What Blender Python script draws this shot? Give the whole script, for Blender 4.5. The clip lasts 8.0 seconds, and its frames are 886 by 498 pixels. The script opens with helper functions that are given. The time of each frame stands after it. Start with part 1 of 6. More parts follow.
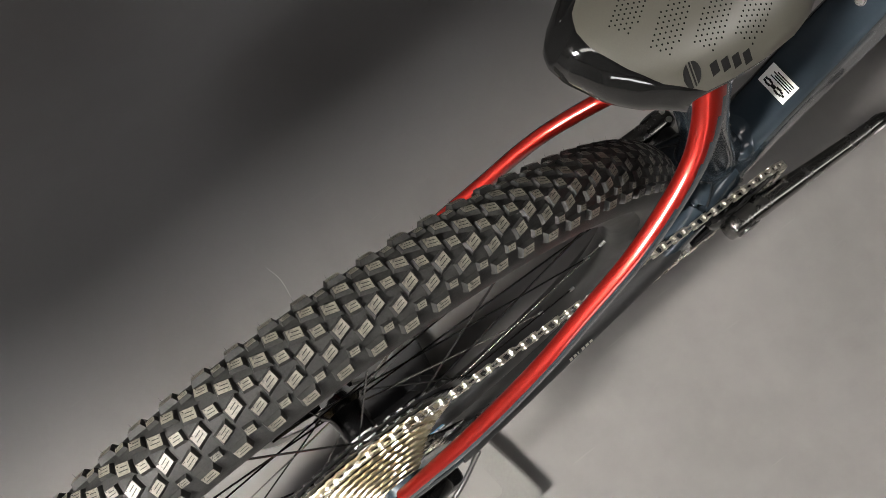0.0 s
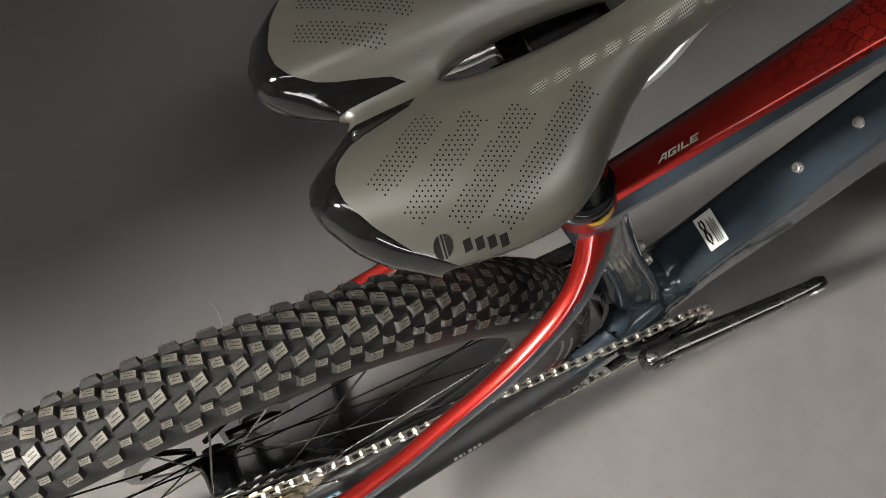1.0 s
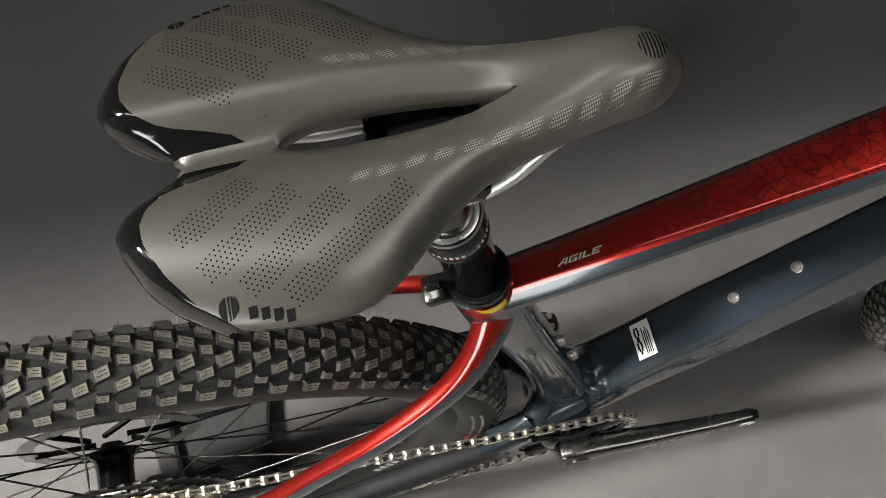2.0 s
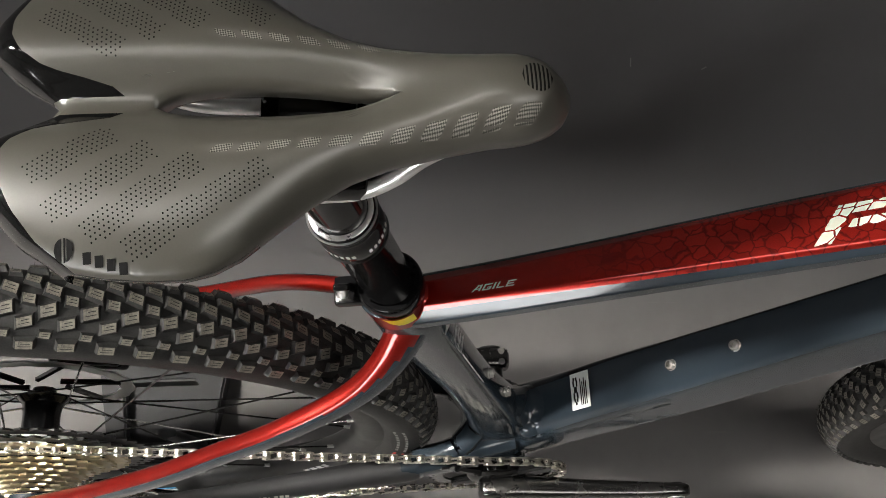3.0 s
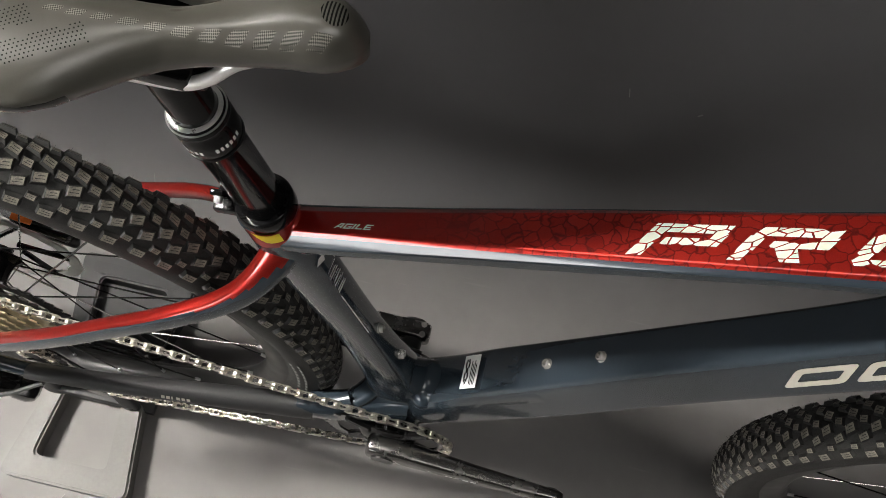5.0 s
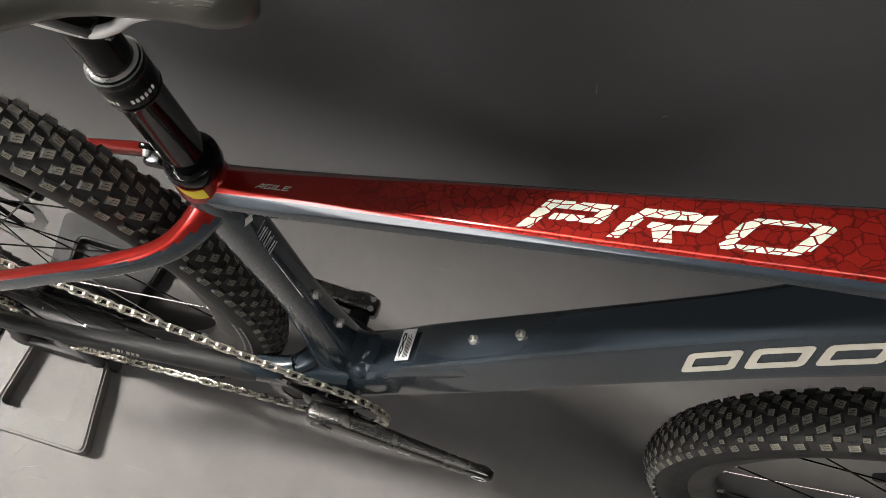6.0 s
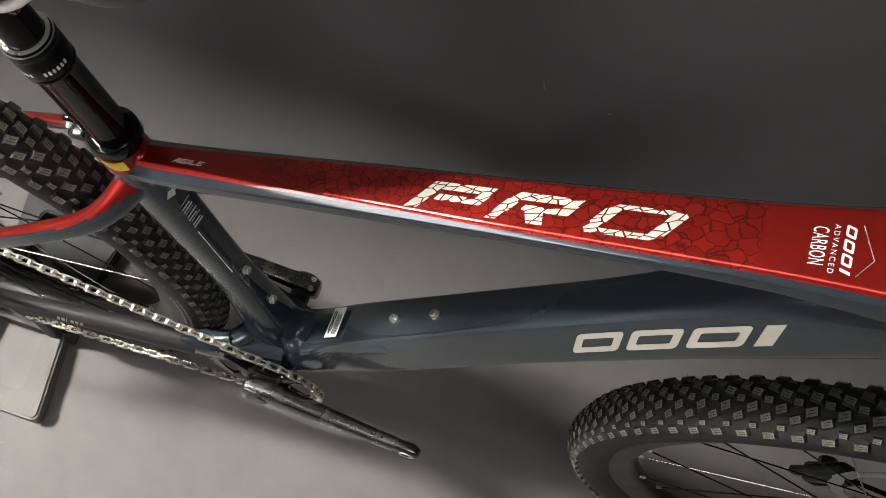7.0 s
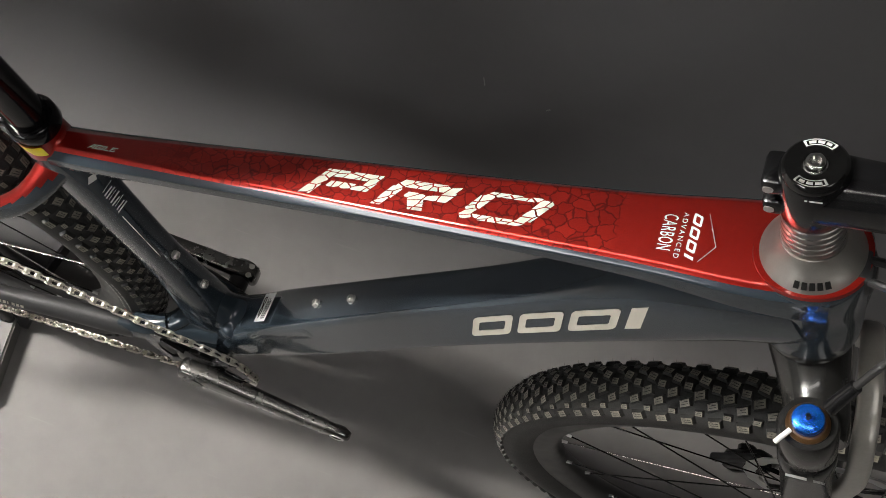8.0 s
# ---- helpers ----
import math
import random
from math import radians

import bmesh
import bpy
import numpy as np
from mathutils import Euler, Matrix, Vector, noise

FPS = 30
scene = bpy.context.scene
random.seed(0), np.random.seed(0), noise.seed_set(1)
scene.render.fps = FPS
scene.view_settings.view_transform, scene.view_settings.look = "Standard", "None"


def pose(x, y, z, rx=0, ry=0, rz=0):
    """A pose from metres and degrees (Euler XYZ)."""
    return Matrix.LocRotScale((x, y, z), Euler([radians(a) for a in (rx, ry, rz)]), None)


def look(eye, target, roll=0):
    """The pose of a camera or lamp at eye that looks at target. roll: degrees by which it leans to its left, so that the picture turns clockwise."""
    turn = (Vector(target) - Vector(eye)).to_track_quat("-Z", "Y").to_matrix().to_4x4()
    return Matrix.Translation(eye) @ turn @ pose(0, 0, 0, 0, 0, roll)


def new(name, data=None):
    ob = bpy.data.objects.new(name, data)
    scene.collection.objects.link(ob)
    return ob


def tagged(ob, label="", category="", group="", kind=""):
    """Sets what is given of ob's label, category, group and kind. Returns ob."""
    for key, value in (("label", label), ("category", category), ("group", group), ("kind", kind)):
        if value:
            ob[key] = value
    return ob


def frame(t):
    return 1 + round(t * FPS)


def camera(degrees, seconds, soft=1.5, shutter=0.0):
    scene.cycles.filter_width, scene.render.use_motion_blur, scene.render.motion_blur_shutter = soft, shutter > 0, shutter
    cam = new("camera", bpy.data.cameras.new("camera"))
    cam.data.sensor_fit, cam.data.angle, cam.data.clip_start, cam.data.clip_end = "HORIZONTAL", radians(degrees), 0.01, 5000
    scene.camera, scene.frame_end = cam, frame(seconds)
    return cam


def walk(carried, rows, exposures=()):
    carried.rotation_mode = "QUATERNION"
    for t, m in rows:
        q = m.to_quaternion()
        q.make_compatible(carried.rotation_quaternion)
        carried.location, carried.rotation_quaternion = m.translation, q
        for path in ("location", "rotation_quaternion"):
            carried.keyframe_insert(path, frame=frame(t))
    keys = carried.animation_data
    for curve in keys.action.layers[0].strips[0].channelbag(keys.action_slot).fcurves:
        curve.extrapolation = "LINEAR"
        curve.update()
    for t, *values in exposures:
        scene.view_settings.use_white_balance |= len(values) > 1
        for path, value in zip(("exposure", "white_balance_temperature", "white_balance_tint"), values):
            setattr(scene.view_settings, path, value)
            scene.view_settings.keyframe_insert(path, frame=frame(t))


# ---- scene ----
cam = camera(49.9, 8.0, 0.6)
PATH = [
    (0, (0.077, -0.139, 1.252), (0.269, 0.348, -0.678), -16.5),
    (0.5, (0.133, -0.153, 1.252), (0.332, 0.385, -0.664), -11.9),
    (1, (0.18, -0.163, 1.255), (0.382, 0.427, -0.645), -7.3),
    (1.5, (0.223, -0.172, 1.26), (0.414, 0.471, -0.625), -3.3),
    (2, (0.264, -0.179, 1.263), (0.429, 0.51, -0.607), 0.0),
    (2.2, (0.28, -0.183, 1.264), (0.43, 0.522, -0.601), 1.0),
    (3.3, (0.352, -0.205, 1.262), (0.426, 0.561, -0.585), 6.6),
    (3.5, (0.365, -0.209, 1.264), (0.421, 0.56, -0.581), 7.2),
    (4, (0.399, -0.222, 1.272), (0.41, 0.551, -0.572), 8.2),
    (4.5, (0.435, -0.233, 1.284), (0.403, 0.537, -0.562), 8.5),
    (5.8, (0.533, -0.256, 1.322), (0.433, 0.503, -0.525), 8.9),
    (6, (0.549, -0.256, 1.324), (0.445, 0.498, -0.526), 9.5),
    (6.5, (0.586, -0.259, 1.34), (0.48, 0.492, -0.511), 10.5),
    (7, (0.623, -0.259, 1.358), (0.517, 0.487, -0.495), 11.4),
    (7.5, (0.66, -0.259, 1.374), (0.557, 0.487, -0.479), 12.2),
    (8, (0.693, -0.256, 1.391), (0.602, 0.489, -0.463), 13.2),
]
walk(cam, [(t, look(eye, target, roll)) for t, eye, target, roll in PATH])

# ---- room light ----
world = bpy.data.worlds.new("world")
scene.world = world
world.use_nodes = True
world.node_tree.nodes["Background"].inputs[0].default_value = (0.5, 0.52, 0.55, 1)
world.node_tree.nodes["Background"].inputs[1].default_value = 0.008

WALL_Y = 0.42          # back wall behind the bicycle
AXLE_Z = 0.376
FLOOR = 0.007
COVE = 0.30             # radius in which the floor bends up into the back wall
REAR = Vector((0.0, -0.004, AXLE_Z))
FRONT = Vector((1.126, 0.0, AXLE_Z + 0.002))
BB = Vector((0.426, 0.0, 0.306))


# ---- materials ----
def nodes_of(name):
    m = bpy.data.materials.new(name)
    m.use_nodes = True
    t = m.node_tree
    return m, t, t.nodes["Principled BSDF"]


def link(t, a, b):
    t.links.new(a, b)


def ramp(t, fac, stops):
    r = t.nodes.new("ShaderNodeValToRGB")
    els = r.color_ramp.elements
    while len(els) < len(stops):
        els.new(0.5)
    for e, (p, c) in zip(els, stops):
        e.position, e.color = p, (*c, 1) if len(c) == 3 else c
    link(t, fac, r.inputs[0])
    return r.outputs[0]


def grain(t, scale, detail=4.0, rough=0.6, coords="Object"):
    c = t.nodes.new("ShaderNodeTexCoord")
    n = t.nodes.new("ShaderNodeTexNoise")
    n.inputs["Scale"].default_value, n.inputs["Detail"].default_value, n.inputs["Roughness"].default_value = scale, detail, rough
    link(t, c.outputs[coords], n.inputs["Vector"])
    return n.outputs[0]


def bump(t, b, height, strength, distance=0.001):
    n = t.nodes.new("ShaderNodeBump")
    n.inputs["Strength"].default_value, n.inputs["Distance"].default_value = strength, distance
    link(t, height, n.inputs["Height"])
    link(t, n.outputs[0], b.inputs["Normal"])


def surface(name, color, rough=0.5, metal=0.0, coat=0.0, vary=0.25, scale=60.0, relief=0.15, distance=0.0004, spec=0.5):
    """Paint, plastic, rubber or metal with fine grain, slow stains and uneven gloss."""
    m, t, b = nodes_of(name)
    fine, slow = grain(t, scale * 8, 3), grain(t, scale * 0.4, 5)
    lo = [c * (1 - vary) for c in color]
    hi = [min(1, c * (1 + vary)) for c in color]
    mix = t.nodes.new("ShaderNodeMath")
    mix.operation = "MULTIPLY_ADD"
    link(t, fine, mix.inputs[0])
    mix.inputs[1].default_value = 0.4
    link(t, slow, mix.inputs[2])
    link(t, ramp(t, mix.outputs[0], [(0.45, lo), (0.95, hi)]), b.inputs["Base Color"])
    link(t, ramp(t, slow, [(0.3, (rough * 0.85,) * 3), (0.7, (min(1, rough * 1.15),) * 3)]), b.inputs["Roughness"])
    b.inputs["Metallic"].default_value, b.inputs["Coat Weight"].default_value = metal, coat
    b.inputs["Coat Roughness"].default_value = 0.06
    b.inputs["Specular IOR Level"].default_value = spec
    if relief:
        bump(t, b, fine, relief, distance)
    return m


def red_paint(name, cells):
    """Candy red with metal flake under clear coat; cells: the scale pattern between x 0.43 and 0.745."""
    m, t, b = nodes_of(name)
    flake = grain(t, 2600, 2)
    col = ramp(t, flake, [(0.3, (0.22, 0.0085, 0.0052)), (0.7, (0.42, 0.018, 0.011))])
    if cells:
        c = t.nodes.new("ShaderNodeTexCoord")
        s = t.nodes.new("ShaderNodeVectorMath")
        s.operation = "MULTIPLY"
        s.inputs[1].default_value = (1.0, 1.15, 0.30)
        wob = t.nodes.new("ShaderNodeTexNoise")
        wob.inputs["Scale"].default_value, wob.inputs["Detail"].default_value = 160, 2
        link(t, c.outputs["Object"], wob.inputs["Vector"])
        sw_ = t.nodes.new("ShaderNodeVectorMath")
        sw_.operation = "MULTIPLY_ADD"
        sw_.inputs[1].default_value = (0.006, 0.006, 0.006)
        link(t, wob.outputs["Color"], sw_.inputs[0])
        link(t, c.outputs["Object"], sw_.inputs[2])
        link(t, sw_.outputs[0], s.inputs[0])
        v = t.nodes.new("ShaderNodeTexVoronoi")
        v.feature = "DISTANCE_TO_EDGE"
        v.inputs["Scale"].default_value = 118
        link(t, s.outputs[0], v.inputs["Vector"])
        v2 = t.nodes.new("ShaderNodeTexVoronoi")
        v2.inputs["Scale"].default_value = 118
        link(t, s.outputs[0], v2.inputs["Vector"])
        sep = t.nodes.new("ShaderNodeSeparateXYZ")
        link(t, c.outputs["Object"], sep.inputs[0])
        zone = ramp(t, sep.outputs[0], [(0.415, (0, 0, 0)), (0.50, (1, 1, 1)), (0.758, (1, 1, 1)), (0.760, (0, 0, 0))])
        line = ramp(t, v.outputs["Distance"], [(0.02, (1, 1, 1)), (0.075, (0, 0, 0))])
        f = t.nodes.new("ShaderNodeMath")
        f.operation = "MULTIPLY"
        link(t, zone, f.inputs[0])
        link(t, line, f.inputs[1])
        g = t.nodes.new("ShaderNodeMath")
        g.operation = "MULTIPLY"
        g.inputs[1].default_value = 0.62
        link(t, f.outputs[0], g.inputs[0])
        # cells differ a little in tone
        sp = t.nodes.new("ShaderNodeSeparateColor")
        link(t, v2.outputs["Color"], sp.inputs[0])
        tone = ramp(t, sp.outputs[0], [(0.0, (0.23, 0.009, 0.0055)), (1.0, (0.42, 0.021, 0.012))])
        mx0 = t.nodes.new("ShaderNodeMix")
        mx0.data_type = "RGBA"
        zz = t.nodes.new("ShaderNodeMath")
        zz.operation = "MULTIPLY"
        zz.inputs[1].default_value = 0.6
        link(t, zone, zz.inputs[0])
        link(t, zz.outputs[0], mx0.inputs["Factor"])
        link(t, col, mx0.inputs["A"])
        link(t, tone, mx0.inputs["B"])
        mx = t.nodes.new("ShaderNodeMix")
        mx.data_type = "RGBA"
        link(t, g.outputs[0], mx.inputs["Factor"])
        link(t, mx0.outputs["Result"], mx.inputs["A"])
        mx.inputs["B"].default_value = (0.045, 0.003, 0.003, 1)
        col = mx.outputs["Result"]
    link(t, col, b.inputs["Base Color"])
    b.inputs["Metallic"].default_value, b.inputs["Roughness"].default_value = 0.78, 0.31
    b.inputs["Coat Weight"].default_value, b.inputs["Coat Roughness"].default_value = 1.0, 0.05
    bump(t, b, flake, 0.04, 0.0002)
    return m


def backdrop_paint(name, k):
    """Charcoal satin board; its colour darkens as it turns from floor up to wall, standing in for shade; faint clouds
    and hairline scratches.
    """
    m, t, b = nodes_of(name)
    slow, mid, fine = grain(t, 3.0, 5), grain(t, 22, 5), grain(t, 900, 2)
    add = t.nodes.new("ShaderNodeMath")
    add.operation = "MULTIPLY_ADD"
    link(t, mid, add.inputs[0])
    add.inputs[1].default_value = 0.5
    link(t, slow, add.inputs[2])
    col = ramp(t, add.outputs[0], [(0.5, (0.112 * k, 0.107 * k, 0.104 * k)), (1.0, (0.154 * k, 0.147 * k, 0.142 * k))])
    c = t.nodes.new("ShaderNodeTexCoord")
    mp = t.nodes.new("ShaderNodeMapping")
    mp.inputs["Rotation"].default_value = (0.2, 0.1, 0.9)
    mp.inputs["Scale"].default_value = (2.0, 34.0, 8.0)
    link(t, c.outputs["Object"], mp.inputs["Vector"])
    sc = t.nodes.new("ShaderNodeTexNoise")
    sc.inputs["Scale"].default_value, sc.inputs["Detail"].default_value = 5.0, 2
    link(t, mp.outputs[0], sc.inputs["Vector"])
    hair = ramp(t, sc.outputs[0], [(0.70, (0, 0, 0)), (0.76, (0.16, 0.16, 0.16))])
    mx = t.nodes.new("ShaderNodeMix")
    mx.data_type = "RGBA"
    link(t, hair, mx.inputs["Factor"])
    link(t, col, mx.inputs["A"])
    mx.inputs["B"].default_value = (0.22, 0.21, 0.20, 1)
    # wall's shade put into the colour: the less it faces up, the darker
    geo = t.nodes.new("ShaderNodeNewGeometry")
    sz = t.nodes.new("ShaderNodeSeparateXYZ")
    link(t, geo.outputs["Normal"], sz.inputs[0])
    turn_shade = t.nodes.new("ShaderNodeMix")
    turn_shade.data_type = "RGBA"
    link(t, ramp(t, sz.outputs[2], [(0.0, (0, 0, 0)), (0.72, (0.18, 0.18, 0.18)), (0.995, (1, 1, 1))]), turn_shade.inputs["Factor"])
    turn_shade.inputs["A"].default_value = (0.126, 0.123, 0.125, 1)
    link(t, mx.outputs["Result"], turn_shade.inputs["B"])
    link(t, turn_shade.outputs["Result"], b.inputs["Base Color"])
    link(t, ramp(t, mid, [(0.3, (0.56,) * 3), (0.7, (0.66,) * 3)]), b.inputs["Roughness"])
    b.inputs["Specular IOR Level"].default_value = 0.3
    bump(t, b, fine, 0.08, 0.0003)
    return m


def tread_rubber(name, sheen_top):
    """Tyre rubber, or speckled block tops, paler to hold the sheen of the lamps."""
    m, t, b = nodes_of(name)
    slow, fine = grain(t, 40, 5), grain(t, 700, 4)
    # lamp sheen on the block tops is painted in as paler rubber
    base = (0.009, 0.009, 0.0088) if not sheen_top else (0.03, 0.0295, 0.027)
    top = (0.024, 0.0236, 0.0223) if not sheen_top else (0.185, 0.172, 0.138)
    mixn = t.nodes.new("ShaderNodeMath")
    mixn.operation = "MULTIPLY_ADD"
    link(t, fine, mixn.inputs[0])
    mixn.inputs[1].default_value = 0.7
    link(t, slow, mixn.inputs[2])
    link(t, ramp(t, mixn.outputs[0], [(0.55, base), (1.15 if not sheen_top else 0.95, top)]), b.inputs["Base Color"])
    b.inputs["Roughness"].default_value = 0.62 if not sheen_top else 0.48
    b.inputs["Specular IOR Level"].default_value = 0.35 if not sheen_top else 0.6
    bump(t, b, fine, 0.35, 0.0005)
    return m


def saddle_vinyl(name):
    """Smooth grey-brown vinyl with a silky gloss and a barely visible grain."""
    m, t, b = nodes_of(name)
    fine, slow = grain(t, 1400, 2), grain(t, 9, 2)
    link(t, ramp(t, fine, [(0.25, (0.050, 0.0473, 0.039)), (0.75, (0.057, 0.0539, 0.0446))]), b.inputs["Base Color"])
    link(t, ramp(t, slow, [(0.2, (0.31,) * 3), (0.8, (0.35,) * 3)]), b.inputs["Roughness"])
    b.inputs["Specular IOR Level"].default_value = 0.9
    bump(t, b, fine, 0.02, 0.0002)
    return m


def net_print(name):
    """Pale net of fine lines printed on the saddle's vinyl."""
    m, t, b = nodes_of(name)
    c = t.nodes.new("ShaderNodeTexCoord")
    mp = t.nodes.new("ShaderNodeMapping")
    mp.inputs["Rotation"].default_value = (0, 0, 0.6)
    mp.inputs["Scale"].default_value = (1, 1, 0)
    link(t, c.outputs["Object"], mp.inputs["Vector"])
    k = t.nodes.new("ShaderNodeTexChecker")
    k.inputs["Scale"].default_value = 1500
    k.inputs["Color1"].default_value, k.inputs["Color2"].default_value = (0.20, 0.194, 0.174, 1), (0.03, 0.029, 0.025, 1)
    link(t, mp.outputs[0], k.inputs["Vector"])
    link(t, k.outputs[0], b.inputs["Base Color"])
    b.inputs["Roughness"].default_value = 0.42
    return m


M = {
    "red": red_paint("candy_red_paint", False),
    "red_cells": red_paint("candy_red_scale_paint", True),
    "grey": surface("blue_grey_gloss_paint", (0.023, 0.032, 0.041), 0.22, 0.1, 0.65, 0.06, 30, 0.0, spec=0.25),
    "black": surface("satin_black_metal", (0.006, 0.006, 0.0065), 0.18, 0.0, 0.1, 0.3, 60, 0.08),
    "gloss": surface("gloss_black_plastic", (0.0045, 0.0045, 0.0045), 0.07, 0.0, 0.0, 0.2, 50, 0.05),
    "matte": surface("matt_black_plastic", (0.020, 0.020, 0.021), 0.6, 0.0, 0.0, 0.3, 60, 0.2),
    "foam": surface("rubber_stay_guard", (0.020, 0.020, 0.0205), 0.5, 0.0, 0.0, 0.25, 80, 0.25),
    "tyre": tread_rubber("tyre_rubber", False),
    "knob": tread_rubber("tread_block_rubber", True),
    "vinyl": saddle_vinyl("grey_brown_saddle_vinyl"),
    "mesh": net_print("silver_grip_print"),
    "dots": surface("dark_perforation", (0.006, 0.006, 0.006), 0.8, relief=0, spec=0.1),
    "print": surface("black_print", (0.006, 0.006, 0.006), 0.7, relief=0, spec=0.1),
    "white": surface("white_print", (0.72, 0.72, 0.70), 0.45, 0, 0.3, 0.05, 200, 0.03),
    "cream": surface("cream_decal", (0.56, 0.53, 0.45), 0.45, 0, 0.15, 0.06, 200, 0.03),
    "silver": surface("brushed_silver", (0.55, 0.55, 0.54), 0.33, 0.9, 0.0, 0.12, 120, 0.1),
    "bolt": surface("bright_bolt_steel", (0.50, 0.49, 0.46), 0.25, 0.7, 0.0, 0.1, 120, 0.05),
    "chrome": surface("polished_steel", (0.74, 0.73, 0.70), 0.16, 1.0, 0.0, 0.08, 120, 0.03),
    "rail": surface("satin_bright_steel", (0.86, 0.85, 0.83), 0.30, 0.8, 0.0, 0.06, 120, 0.0),
    "chain": surface("nickel_chain", (0.62, 0.59, 0.52), 0.28, 1.0, 0.0, 0.25, 300, 0.1),
    "gold": surface("nickel_sprocket", (0.80, 0.70, 0.50), 0.34, 1.0, 0.0, 0.2, 300, 0.1),
    "darksteel": surface("black_sprocket", (0.022, 0.022, 0.022), 0.35, 0.5, 0.0, 0.3, 200, 0.1),
    "yellow": surface("yellow_sticker", (0.80, 0.58, 0.0), 0.4, 0, 0.4, 0.03, 100, 0),
    "blue": surface("blue_anodised", (0.010, 0.13, 0.62), 0.25, 0.75, 0.4, 0.2, 80, 0.05),
    "orange": surface("orange_anodised", (0.70, 0.17, 0.03), 0.3, 0.6, 0.2, 0.2, 80, 0.05),
    "green": surface("green_print", (0.05, 0.42, 0.12), 0.5, relief=0),
    "sky": surface("light_blue_print", (0.08, 0.35, 0.62), 0.5, relief=0),
    "redprint": surface("red_print", (0.55, 0.04, 0.025), 0.5, relief=0),
    "greyprint": surface("grey_print", (0.22, 0.22, 0.21), 0.55, relief=0),
    "cup": surface("bead_blasted_grey", (0.30, 0.29, 0.27), 0.38, 0.8, 0.0, 0.1, 160, 0.15),
    "rim": surface("black_rim_paint", (0.012, 0.012, 0.012), 0.42, 0.0, 0.0, 0.25, 60, 0.08),
    "stand": surface("grey_stand_plastic", (0.120, 0.116, 0.109), 0.55, 0.0, 0.0, 0.22, 30, 0.15),
    "hose": surface("black_hose", (0.020, 0.020, 0.020), 0.38, 0.0, 0.2, 0.2, 80, 0.05),
    "spacer": surface("dark_grey_anodised", (0.17, 0.165, 0.155), 0.34, 0.7, 0.0, 0.1, 160, 0.12),
    "bronze": surface("bronze_anodised", (0.13, 0.07, 0.03), 0.32, 0.7, 0.2, 0.3, 120, 0.1),
    "forkdark": surface("satin_black_fork_paint", (0.011, 0.0108, 0.0102), 0.24, 0.1, 0.4, 0.15, 60, 0.08),
    "postblack": surface("black_anodised_metal", (0.006, 0.006, 0.0063), 0.09, 0.0, 0.0, 0.3, 60, 0.0, spec=0.18),
    "crankgrey": surface("satin_dark_grey_anodised", (0.16, 0.157, 0.15), 0.26, 1.0, 0.3, 0.05, 90, 0.0),
    "archgrey": surface("satin_grey_fork_paint", (0.30, 0.285, 0.26), 0.36, 0.3, 0.2, 0.12, 60, 0.1),
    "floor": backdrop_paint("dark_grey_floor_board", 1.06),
    "plaster": surface("dark_plaster", (0.045, 0.045, 0.044), 0.8, 0, 0, 0.05, 4, 0.1),
    "lampbody": surface("white_lamp_metal", (0.75, 0.75, 0.74), 0.5, relief=0),
}


def lamp_glow(name, color, strength):
    m, t, b = nodes_of(name)
    b.inputs["Base Color"].default_value = (0.8, 0.8, 0.8, 1)
    b.inputs["Emission Color"].default_value = (*color, 1)
    b.inputs["Emission Strength"].default_value = strength
    return m


# ---- mesh tools ----
def mesh_of(name, bm, mats):
    me = bpy.data.meshes.new(name)
    bm.normal_update()
    bm.to_mesh(me)
    bm.free()
    for m in mats if isinstance(mats, (list, tuple)) else [mats]:
        me.materials.append(M[m] if isinstance(m, str) else m)
    return me


def soften(me, degrees=35):
    for p in me.polygons:
        p.use_smooth = True
    lim = math.cos(radians(degrees))
    bm = bmesh.new()
    bm.from_mesh(me)
    for e in bm.edges:
        if len(e.link_faces) == 2:
            e.smooth = e.link_faces[0].normal.dot(e.link_faces[1].normal) > lim
    bm.to_mesh(me)
    bm.free()


def part(name, bm, mats, parent, label="", smooth=35):
    me = mesh_of(name, bm, mats)
    if smooth:
        soften(me, smooth)
    ob = new(name, me)
    if parent:
        ob.parent = parent
    if label:
        ob["label"] = label
    return ob


def thing(name, label, category, group="", kind="", at=(0, 0, 0)):
    e = new(name)
    e.empty_display_size = 0.05
    e.location = at
    return tagged(e, label, category, group, kind)


def spline(pts, n):
    """Catmull-Rom through rows of numbers."""
    p = np.array(pts, float)
    q = np.vstack([2 * p[0] - p[1], p, 2 * p[-1] - p[-2]])
    out = []
    for k in range(n + 1):
        s = k / n * (len(p) - 1)
        i = min(int(s), len(p) - 2)
        f = s - i
        a, b, c, d = q[i:i + 4]
        out.append(0.5 * (2 * b + (c - a) * f + (2 * a - 5 * b + 4 * c - d) * f * f + (3 * b - a - 3 * c + d) * f ** 3))
    return np.array(out)


def skin(bm, rings, closed=True, caps=True, mat=None):
    """Faces between rings of equally many points."""
    vs = [[bm.verts.new(p) for p in r] for r in rings]
    n = len(rings[0])
    for i in range(len(vs) - 1):
        for j in range(n if closed else n - 1):
            k = (j + 1) % n
            f = bm.faces.new((vs[i][j], vs[i][k], vs[i + 1][k], vs[i + 1][j]))
            if mat:
                f.material_index = mat(i, j)
    if caps and closed:
        bm.faces.new(vs[0][::-1])
        bm.faces.new(vs[-1])
    return vs


